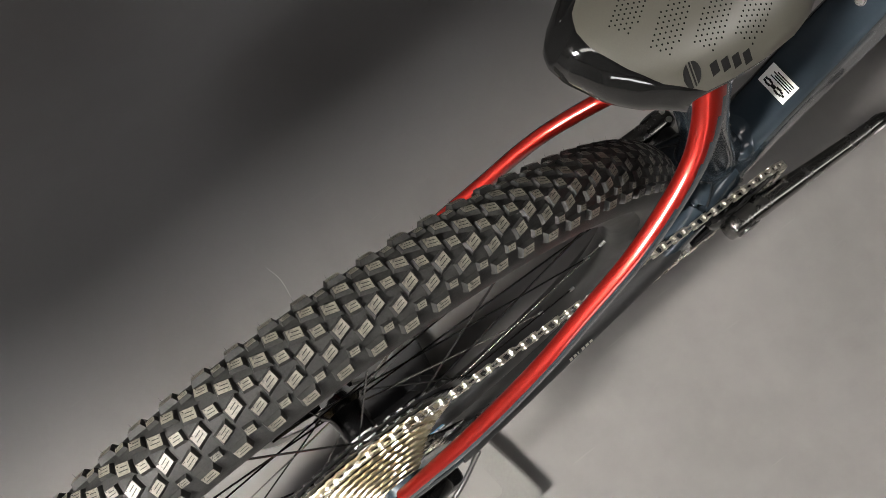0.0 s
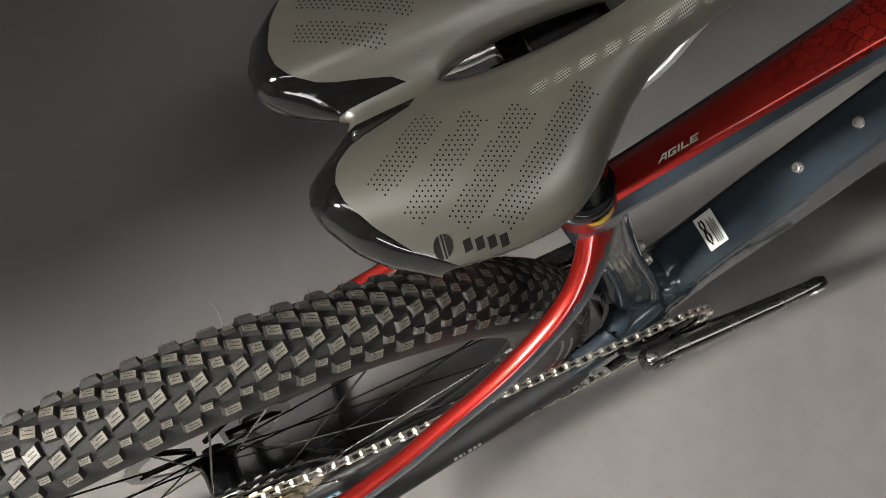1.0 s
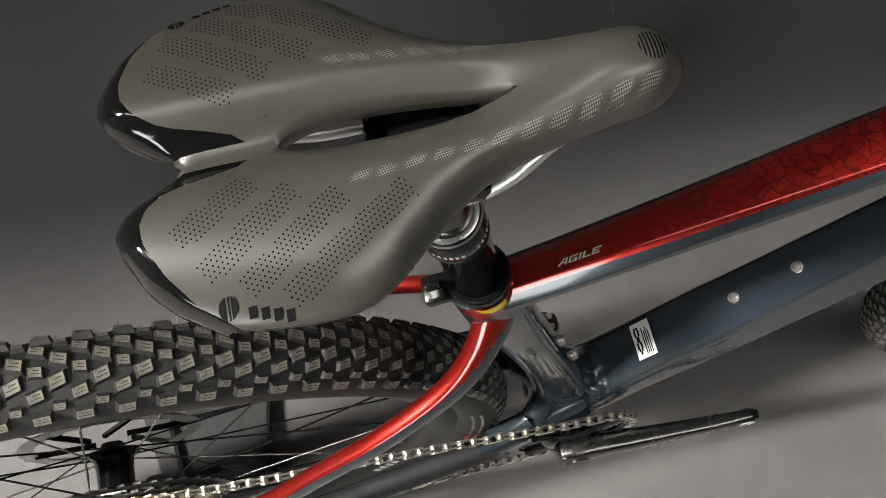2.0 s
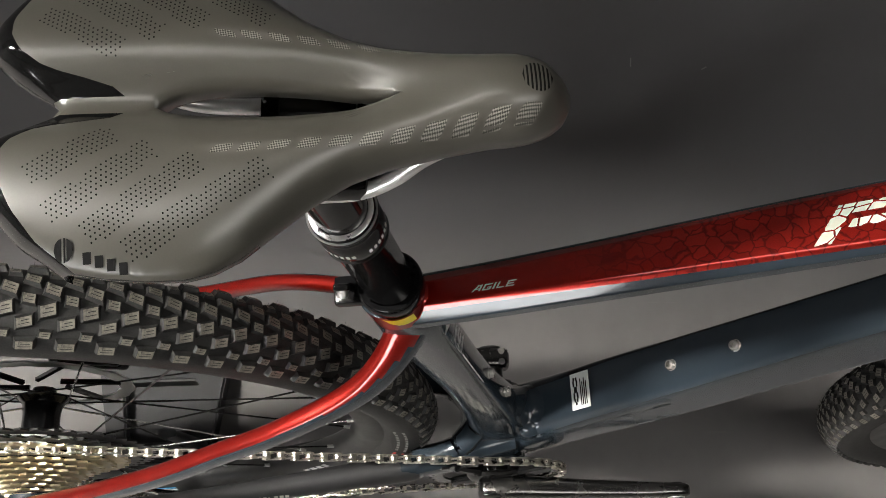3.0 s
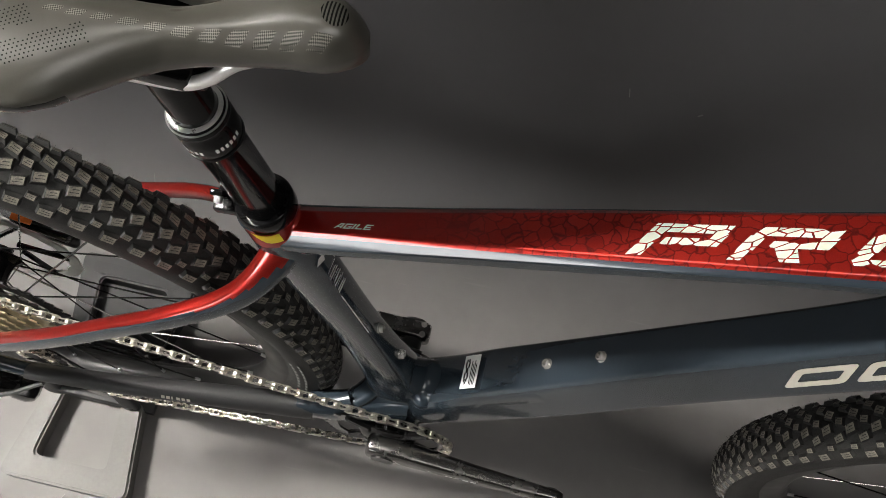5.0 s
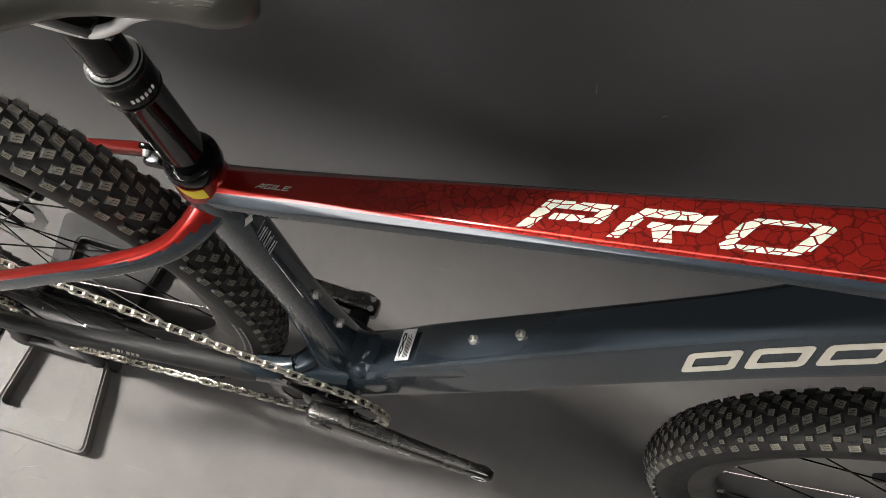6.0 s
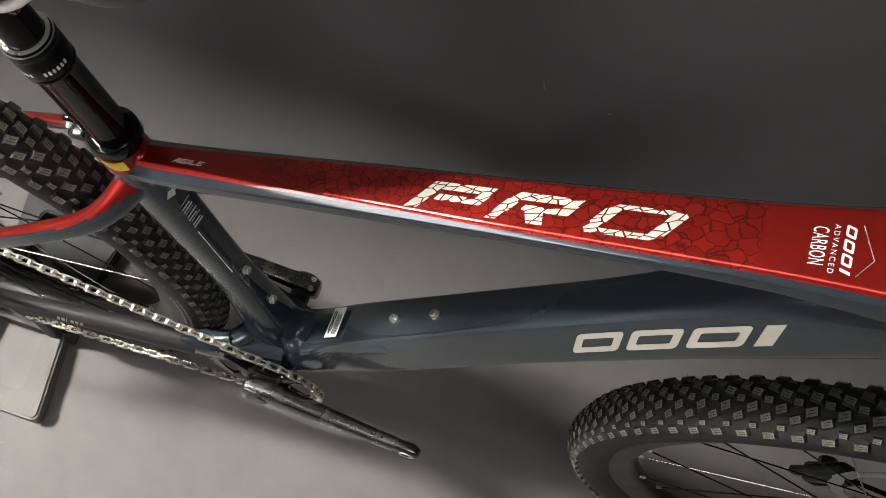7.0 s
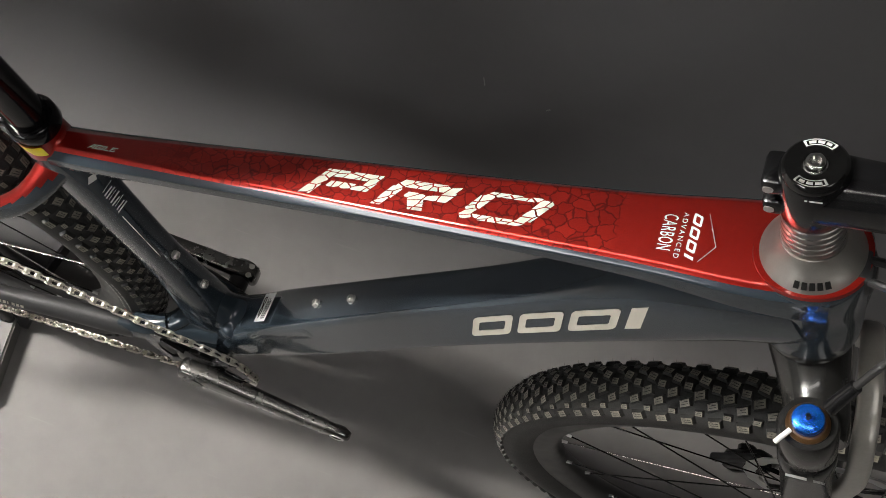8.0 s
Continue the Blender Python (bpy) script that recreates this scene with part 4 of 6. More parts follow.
def build_saddle():
    nu, ns = 90, 26
    bm = bmesh.new()
    for sgn in (1, -1):
        grid = []
        for i in range(-3, nu + 1):
            row = []
            for j in range(-2, ns + 4):
                s = min(max(j, 0), ns) / ns
                s = s ** 0.9
                xt = float(np.interp(s, STAIL[:, 0], STAIL[:, 1]))
                band = float(np.interp(s, (0.0, 0.1, 0.2, 0.3, 0.5, 0.8, 1.0), (0.080, 0.076, 0.030, 0.024, 0.019, 0.017, 0.015)))
                u = band * max(i, 0) / 5 if i <= 5 else band + (1 - band) * (i - 5) / (nu - 5)
                x = xt + (0.4040 - xt) * math.sin(u * math.pi / 2)
                h, w = sad_hole(x), sad_w(x)
                y = h + s * (w - h)
                z = sad_z(x, y)
                if j < 0:       # lip of the opening
                    k = -j
                    z -= 0.0055 * k if h > 0.0005 else 0.0
                    y = max(y - (0.0006 if k == 1 else -0.001), 0.0) if h > 0.0005 else 0.0
                fall = 0.0
                if j > ns:      # skirt
                    k = j - ns
                    deep = 1.0 if x < 0.26 else max(0.62, 1 - (x - 0.26) / 0.16)
                    fall = (0.0, 0.006, 0.0115, 0.0145)[k] * deep
                    y *= (1, 0.985, 0.93, 0.82)[k]
                if i < 5:       # the gloss band falls away to the tail
                    z -= 0.0032 * (1 - max(i, 0) / 5) ** 2 * min(1, s * 5)
                if i < 0:       # tail edge rolls down
                    k = -i
                    edge = min(1, s * 6) * (1 - 0.5 * max(0, (s - 0.8) / 0.2))
                    x -= (0.0, 0.0036, 0.0042, 0.0012)[k] * (1 - 0.6 * max(0, (s - 0.8) / 0.2))
                    fall = max(fall, (0.0, 0.0045, 0.0105, 0.0150)[k] * (0.35 + 0.65 * edge))
                z -= fall
                row.append(bm.verts.new((x, sgn * y, z)))
            grid.append(row)
        for i in range(len(grid) - 1):
            for j in range(len(grid[0]) - 1):
                vs = [grid[i][j], grid[i][j + 1], grid[i + 1][j + 1], grid[i + 1][j]]
                if sgn < 0:
                    vs.reverse()
                f = bm.faces.new(vs)
                x = sum(v.co.x for v in vs) / 4
                rear = i <= 7 and 3 <= j <= ns + 3
                skirt = j >= ns + 2 and x < 0.280
                f.material_index = 1 if rear or skirt else 0
    bmesh.ops.remove_doubles(bm, verts=bm.verts[:], dist=0.0001)
    bmesh.ops.dissolve_degenerate(bm, edges=bm.edges[:], dist=0.00005)
    bm.normal_update()
    if sum(f.normal.z * f.calc_area() for f in bm.faces) < 0:
        bmesh.ops.reverse_faces(bm, faces=bm.faces[:])
    sad = part("saddle", bm, ["vinyl", "gloss"], bike, "grey-brown saddle with a cut-out and gloss black tail", 70)
    sad.location = (0.0001, -0.0084, 0.0135)
    sad.rotation_euler = (0, 0, radians(1.0))
    cover = BVHTree.FromPolygons([v.co for v in sad.data.vertices], [tuple(p.vertices) for p in sad.data.polygons])

    def lay(bm, lift=0.0002):
        for v in bm.verts:
            hit = cover.ray_cast(Vector((v.co.x, v.co.y, 1.0)), Vector((0, 0, -1)))
            if hit[0] is not None:
                v.co.z = hit[0].z + lift

    # perforations in slanting bands
    for sgn in (1, -1):
        for (xa, ya), (xb, yb), n in (((0.201, -0.0352), (0.2300, -0.0178), 14), ((0.2080, -0.0492), (0.2445, -0.0246), 18), ((0.2215, -0.0568), (0.2610, -0.0298), 20), ((0.2355, -0.0628), (0.2860, -0.0318), 25)):
            d = Vector((xb - xa, yb - ya, 0))
            w = Vector((d.y, -d.x, 0)).normalized() * -1
            bm = bmesh.new()
            n = round(n * 1.18)
            for k in range(n):
                for j in range(6):
                    if (j == 0 and k % 9 > 6) or (j == 5 and k % 9 < 2):
                        continue
                    p = Vector((xa, ya, 0)) + d * ((k + 0.5 * (j % 2)) / n) - w * 0.00172 * (j - 2.5)
                    p.y *= -sgn
                    z = sad_z(p.x, p.y) + 0.0004
                    c = bm.verts.new((p.x, p.y, z))
                    ring = [bm.verts.new((p.x + 0.00040 * math.cos(t), p.y + 0.00040 * math.sin(t), sad_z(p.x, p.y) + 0.0004)) for t in np.linspace(0, 2 * math.pi, 7)[:-1]]
                    for a_ in range(6):
                        bm.faces.new((c, ring[a_], ring[(a_ + 1) % 6]))
            lay(bm, 0.0004)
            part("perforated_band", bm, "dots", sad, "slanting band of tiny punched holes", 0)
        # grip patches along the nose
        for k in range(11):
            f = k / 10
            x = 0.2690 + (0.3845 - 0.2690) * f ** 1.07
            yc = 0.0252 - 0.0124 * f ** 1.3
            L, H = 0.0072 + 0.0008 * f, 0.0034 + 0.0026 * f
            bm = bmesh.new()
            rows = []
            for i in range(5):
                row = []
                for j in range(4):
                    uu, vv = i / 4 - 0.5, j / 3 - 0.5
                    px = x + L * uu * (0.86 if abs(vv) > 0.4 else 1) + vv * H * -0.75
                    py = sgn * (yc + vv * H - 0.10 * L * uu)
                    row.append(Vector((px, py, sad_z(px, py) + 0.0004)))
                rows.append(row)
            skin(bm, rows, closed=False)
            for fc in bm.faces:
                fc.normal_update()
                if fc.normal.z < 0:
                    fc.normal_flip()
            lay(bm)
            part("grip_patch", bm, "mesh", sad, "silver net-printed grip patch", 60)
    # maker's mark on the wings: a disc with a slash and a row of plain bars
    for sgn in (1, -1):
        bm = bmesh.new()
        c = Vector((0.2125, 0.0605))
        for s0, s1 in ((-1.0, -0.22), (-0.02, 0.18), (0.30, 1.0)):
            lo = [(s, -math.sqrt(max(0, 1 - s * s))) for s in np.linspace(s0, s1, 7)]
            hi = [(s, math.sqrt(max(0, 1 - s * s))) for s in np.linspace(s1, s0, 7)]
            vs = []
            for a_, b_ in lo + hi:
                px, py = c.x + 0.0036 * a_ + 0.0006 * b_, sgn * (c.y - 0.0036 * b_)
                vs.append(bm.verts.new((px, py, sad_z(px, py) + 0.0005)))
            bmesh.ops.remove_doubles(bm, verts=vs, dist=0.00001)
            try:
                bm.faces.new([v for v in vs if v.is_valid])
            except ValueError:
                pass
        for k in range(4):
            vs = []
            for a_, b_ in ((0, 0), (0.0036, 0), (0.0042, 1), (0.0006, 1)):
                px = 0.2188 + k * 0.0042 + a_ * 0.86
                py = sgn * (0.0652 + 0.0012 * k - 0.0035 * b_)
                vs.append(bm.verts.new((px, py, sad_z(px, py) + 0.0005)))
            bm.faces.new(vs)
        for fc in bm.faces:
            fc.normal_update()
            if fc.normal.z < 0:
                fc.normal_flip()
        lay(bm, 0.0005)
        part("wing_mark", bm, "print", sad, "black disc and bars of a maker's mark", 0)
    # round badge on the nose, striped
    bm = bmesh.new()
    cuts = np.linspace(-1, 1, 16)
    rows = [[Vector((0.3885 + 0.0062 * c_, 0.0062 * math.sqrt(max(0.0, 1 - c_ * c_)) * f_, 0.95)) for f_ in np.linspace(-1, 1, 7)] for c_ in cuts]
    skin(bm, rows, closed=False, mat=lambda i, j: i % 2)
    lay(bm, 0.0003)
    part("nose_badge", bm, ["print", "vinyl"], sad, "round striped badge on the nose", 0)
    # rails
    for sgn in (1, -1):
        part("rail", pipe([(0.205, 0.030 * sgn, 0.910), (0.235, 0.024 * sgn, 0.895), (0.258, 0.022 * sgn, 0.887), (0.30, 0.022 * sgn, 0.886), (0.318, 0.022 * sgn, 0.888), (0.332, 0.021 * sgn, 0.897), (0.348, 0.017 * sgn, 0.910), (0.378, 0.008 * sgn, 0.913)], 0.0036, 40, 16), "rail", sad, "polished steel saddle rail")
    return sad


build_saddle()


# ---- wheels ----
TYRE_C, TYRE_W = 0.3376, 0.0264      # carcass: middle of the section, half width


def tread_point(phi):
    """Radius and sideways offset on the carcass at the angle phi from the crown."""
    return TYRE_C + TYRE_W * math.cos(phi), TYRE_W * 1.02 * math.sin(phi)


def block_mesh(w, l, h, slant, name):
    """One tread block: w across, l along, h high, slanted, its top cut by two sipes; local z is outwards."""
    bm = bmesh.new()
    lo = [(-w / 2, -l / 2), (w / 2, -l / 2), (w / 2, l / 2), (-w / 2, l / 2)]
    ring = lambda k, z: [Vector(((x + slant * y) * k, y * k, z)) for x, y in lo]
    skin(bm, [ring(1.42, -0.0010), ring(1.10, h * 0.80), ring(1.0, h)])
    # sipes, sunk a little: narrow dark slots along the block and across half of it
    for x0, x1, y0, y1 in ((-0.20, -0.12, -0.36, 0.36), (0.13, 0.21, -0.36, 0.20)):
        vs = [bm.verts.new((x * w + slant * y * l, y * l, h + 0.00012)) for x, y in ((x0, y0), (x1, y0), (x1, y1), (x0, y1))]
        bm.faces.new(vs)
    # small whisker of moulding rubber
    vs = [bm.verts.new(p) for p in ((w * 0.30, l * 0.28, h - 0.0004), (w * 0.30 + 0.0005, l * 0.28, h - 0.0004), (w * 0.30 + 0.0002, l * 0.28 + 0.0004, h - 0.0004), (w * 0.30 + 0.0005, l * 0.28, h + 0.0032))]
    for f in ((0, 1, 3), (1, 2, 3), (2, 0, 3)):
        bm.faces.new([vs[i] for i in f])
    bmesh.ops.recalc_face_normals(bm, faces=[f for f in bm.faces if f.calc_center_median().z < h + 0.0001])
    for f in bm.faces:
        f.normal_update()
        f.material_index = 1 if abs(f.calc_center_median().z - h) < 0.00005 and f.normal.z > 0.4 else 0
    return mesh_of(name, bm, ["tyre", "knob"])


# phi in degrees, place within the pitch, width across, length along, height, twist, slant
BLOCKS = ((56, 0.00, 0.0060, 0.0094, 0.0034, 0, 0.06), (43, 0.52, 0.0042, 0.0060, 0.0024, 8, 0.1), (29, 0.06, 0.0058, 0.0084, 0.0025, -8, 0.16), (14, 0.56, 0.0070, 0.0086, 0.0025, -8, 0.18), (1, 0.10, 0.0058, 0.0068, 0.0025, 0, 0.12),
          (-12, 0.64, 0.0070, 0.0086, 0.0025, 8, -0.18), (-27, 0.16, 0.0058, 0.0084, 0.0025, 8, -0.16), (-42, 0.66, 0.0042, 0.0060, 0.0024, -8, -0.1), (-56, 0.12, 0.0060, 0.0094, 0.0034, 0, -0.06))
BLOCK_MESHES = [block_mesh(w, l, h, sl, "tread_block") for phi, f, w, l, h, tw, sl in BLOCKS]
PITCHES = 96


def build_wheel(name, label, centre, arc, hub_half, rotor_r):
    """A wheel whose axle lies along y; arc: the stretch of tread, in degrees from the front over the top, whose blocks are single pieces."""
    rim = lathe([(0.3165, -0.0145), (0.3160, -0.0165), (0.3100, -0.0165), (0.2960, -0.0135), (0.2900, -0.0085), (0.2880, -0.003), (0.2880, 0.003), (0.2900, 0.0085), (0.2960, 0.0135), (0.3100, 0.0165), (0.3160, 0.0165), (0.3165, 0.0145), (0.3060, 0.0120), (0.3040, 0.0), (0.3060, -0.0120)],
                120, along((0, 0, 0), (0, 1, 0)), closed=True)
    wheel = part(name, rim, "rim", bike, label, 40)
    wheel.location = centre
    # tyre carcass
    prof = [tread_point(radians(a)) for a in np.linspace(-128, 128, 30)]
    prof += [(0.3125, 0.0135), (0.3125, -0.0135)]
    part("tyre", lathe(prof, 160, along((0, 0, 0), (0, 1, 0)), closed=True), "tyre", wheel, "black knobbly mountain bike tyre", 40)
    # tread
    rest = bmesh.new()
    singles = 0
    for k in range(PITCHES):
        for n, (phi, f, w, l, h, tw, sl) in enumerate(BLOCKS):
            t = 2 * math.pi * (k + f) / PITCHES
            r, y = tread_point(radians(phi))
            out = Vector((math.cos(t) * math.cos(radians(phi)), math.sin(radians(phi)), math.sin(t) * math.cos(radians(phi))))
            fwd = Vector((-math.sin(t), 0, math.cos(t)))
            side = fwd.cross(out)
            m = Matrix(((side.x, fwd.x, out.x, r * math.cos(t)), (side.y, fwd.y, out.y, y), (side.z, fwd.z, out.z, r * math.sin(t)), (0, 0, 0, 1))) @ pose(0, 0, 0, 0, 0, tw)
            if arc[0] < math.degrees(t) < arc[1] and singles < 300:
                ob = new("tread_block", BLOCK_MESHES[n])
                ob.parent = wheel
                ob.matrix_basis = m
                singles += 1
            else:
                a = len(rest.verts)
                rest.from_mesh(BLOCK_MESHES[n])
                rest.verts.ensure_lookup_table()
                bmesh.ops.transform(rest, matrix=m, verts=rest.verts[a:])
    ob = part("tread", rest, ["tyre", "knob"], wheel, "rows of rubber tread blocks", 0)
    ob["kind"] = "stuff"
    # hub, spokes, nipples
    hh = hub_half
    prof = [(0.0, -hh), (0.010, -hh), (0.012, -hh + 0.006), (0.023, -hh + 0.008), (0.0245, -hh + 0.0095), (0.023, -hh + 0.011), (0.0180, -hh + 0.015), (0.0165, -0.012), (0.0165, 0.012), (0.0180, hh - 0.015), (0.023, hh - 0.011), (0.0245, hh - 0.0095), (0.023, hh - 0.008), (0.012, hh - 0.006), (0.010, hh), (0.0, hh)]
    hub = part("hub", lathe(prof, 40, along((0, 0, 0), (0, 1, 0))), "black", wheel, "black hub shell")
    for k in range(28):
        sgn = 1 if k % 2 else -1
        t = 2 * math.pi * k / 28
        lead = 1 if (k // 2) % 2 else -1
        t2 = t + lead * radians(70)
        a = Vector((0.0225 * math.cos(t2), sgn * (hh - 0.0095), 0.0225 * math.sin(t2)))
        b = Vector((0.2925 * math.cos(t), sgn * 0.003, 0.2925 * math.sin(t)))
        bm = bmesh.new()
        rod(bm, a, b, 0.0009, seg=6)
        part("spoke", bm, "gloss" if k % 5 else "chrome", wheel, "", 60)
        d = (b - a).normalized()
        bm = bmesh.new()
        rod(bm, b - d * 0.011, b + d * 0.001, 0.0016, 0.0021, 8)
        part("nipple", bm, "silver", wheel, "", 60)
    # brake disc on the left
    rot = bmesh.new()
    n = 60
    rings = []
    for r, z in ((rotor_r, -0.0009), (rotor_r, 0.0009), (rotor_r - 0.013, 0.0009), (rotor_r - 0.013, -0.0009)):
        rings.append([Vector(((r + 0.0012 * math.sin(j * 1.9)) * math.cos(2 * math.pi * j / n), hh + 0.004 + z, (r + 0.0012 * math.sin(j * 1.9)) * math.sin(2 * math.pi * j / n))) for j in range(n)])
    rings.append(rings[0])
    skin(rot, rings, caps=False)
    for k in range(6):
        t = 2 * math.pi * k / 6
        bm = bmesh.new()
        rod(bm, (0.02 * math.cos(t + 0.5), hh + 0.004, 0.02 * math.sin(t + 0.5)), ((rotor_r - 0.01) * math.cos(t), hh + 0.004, (rotor_r - 0.01) * math.sin(t)), 0.003, seg=6)
        part("disc_arm", bm, "black", wheel, "", 40)
    bmesh.ops.remove_doubles(rot, verts=rot.verts[:], dist=0.00001)
    bmesh.ops.recalc_face_normals(rot, faces=rot.faces[:])
    part("brake_disc", rot, "silver", wheel, "thin steel brake disc ring", 40)
    return wheel, hub


def arc_print(parent, spans, r0, r1, y, mat, label):
    """Print on a wheel's side: spans of degrees between two radii."""
    bm = bmesh.new()
    for a0, a1 in spans:
        rings = []
        for t in np.linspace(radians(a0), radians(a1), max(2, int(abs(a1 - a0) / 1.5) + 2)):
            rings.append([Vector((r * math.cos(t), yy, r * math.sin(t))) for r, yy in ((r0, y[0]), (r1, y[1]))])
        skin(bm, rings, closed=False)
    return part("side_print", bm, mat, parent, label, 60)


rear, rear_hub = build_wheel("rear_wheel", "black rear rim with steel nipples", REAR, (40, 92), 0.036, 0.080)
front, front_hub = build_wheel("front_wheel", "black front rim with steel nipples", FRONT, (118, 172), 0.034, 0.090)
# white label and small print on the rear hub
bm = bmesh.new()
skin(bm, [[Vector((r * math.cos(t), y, r * math.sin(t))) for r, y in ((0.0186, -0.0215), (0.0180, -0.0160), (0.0172, -0.0080))] for t in np.linspace(radians(48), radians(132), 12)], closed=False)
part("hub_label", bm, "white", rear, "white label on the hub", 60)
bm = bmesh.new()
for k in range(7):
    t = radians(58 + 9 * k)
    rings = []
    for dt_ in (0, radians(5)):
        rings.append([Vector((0.0248 * math.cos(t + dt_), y, 0.0248 * math.sin(t + dt_))) for y in (-0.0285, -0.0245)])
    skin(bm, rings, closed=False)
part("hub_print", bm, "white", rear, "small white print on the hub flange", 0)
# rim and tyre print
for a0, mat_, lab_ in ((-92.5, "green", "green stripe on the rim"), (-87.8, "redprint", "red stripe on the rim"), (-83.1, "sky", "light blue stripe on the rim")):
    arc_print(rear, [(a0, a0 + 4.6)], 0.2968, 0.3012, (-0.0141, -0.0150), mat_, lab_)
arc_print(rear, [(-92 + 2.0 * k, -90.6 + 2.0 * k) for k in range(7)], 0.3022, 0.3070, (-0.0152, -0.0162), "white", "white bars of rim print")
arc_print(rear, [(-42 + 2.2 * k, -40.4 + 2.2 * k) for k in range(4)], 0.2975, 0.3050, (-0.0146, -0.0163), "white", "white bars of rim print")
sw = lambda deg: (lambda rp: (rp[0], -rp[1] - 0.0004))(tread_point(radians(deg)))
(r_a, y_a), (r_b, y_b) = sw(112), sw(88)
arc_print(rear, [(-7 + 2.0 * k, -5.6 + 2.0 * k) for k in range(8)], r_a, r_b, (y_a, y_b), "greyprint", "grey bars of tyre print")
arc_print(rear, [(-13.5, -11.8), (-11.2, -8.6)], r_a, r_b, (y_a, y_b), "redprint", "red bars of tyre print")


# plain bars of print on the chainstay guard
bm = bmesh.new()
guard_out = Vector((0.05, -0.90, 0.42)).normalized()
guard_m = along((0.196, -0.078, 0.341), guard_out, (0.995, 0.11, -0.02))
for k in range(6):
    bars([(0.0052 * k, 0.0, 0.0036 if k != 2 else 0.0014, 0.0040)], guard_m, bm)
guard = [o for o in bike.children_recursive if o.name.startswith("stay_guard")][0]
wrap(bm, guard, guard_out, 0.0004)
part("guard_print", bm, "cream", guard, "row of pale bars of print", 0)


# ---- drive train ----
def toothed(teeth, y, thick, inner, bm):
    r = teeth * 0.0127 / (2 * math.pi)
    n = teeth * 4
    o = []
    for j in range(n):
        t = 2 * math.pi * j / n
        rr = r + (0.0036, 0.0012, -0.0022, 0.0012)[j % 4]
        o.append((rr * math.cos(t), rr * math.sin(t)))
    i_ = [(inner * math.cos(2 * math.pi * j / n), inner * math.sin(2 * math.pi * j / n)) for j in range(n)]
    b2 = frame_plate(o, i_, thick, Matrix(((1, 0, 0, 0), (0, 0, 1, y), (0, 1, 0, 0), (0, 0, 0, 1))))
    me = bpy.data.meshes.new("tmp")
    b2.to_mesh(me)
    b2.free()
    bm.from_mesh(me)
    bpy.data.meshes.remove(me)


def build_cassette():
    carrier = part("cassette", lathe([(0.0, -0.064), (0.016, -0.064), (0.018, -0.058), (0.030, -0.040), (0.034, -0.024), (0.0, -0.024)], 32, along((0, 0, 0), (0, 1, 0))), "darksteel", bike, "twelve-speed cassette, nickel with black largest sprockets")
    carrier.location = REAR
    for k, teeth in enumerate((10, 12, 14, 16, 18, 21, 24, 28, 33, 39, 45, 51)):
        bm = bmesh.new()
        r = teeth * 0.0127 / (2 * math.pi)
        toothed(teeth, -0.0640 + 0.0036 * k, 0.0018, max(0.012, r - 0.014), bm)
        part("sprocket", bm, "darksteel" if teeth >= 45 else "gold", carrier, "", 30)


build_cassette()
RING_Y, RING_T = -0.0500, 32
RING_R = RING_T * 0.0127 / (2 * math.pi)


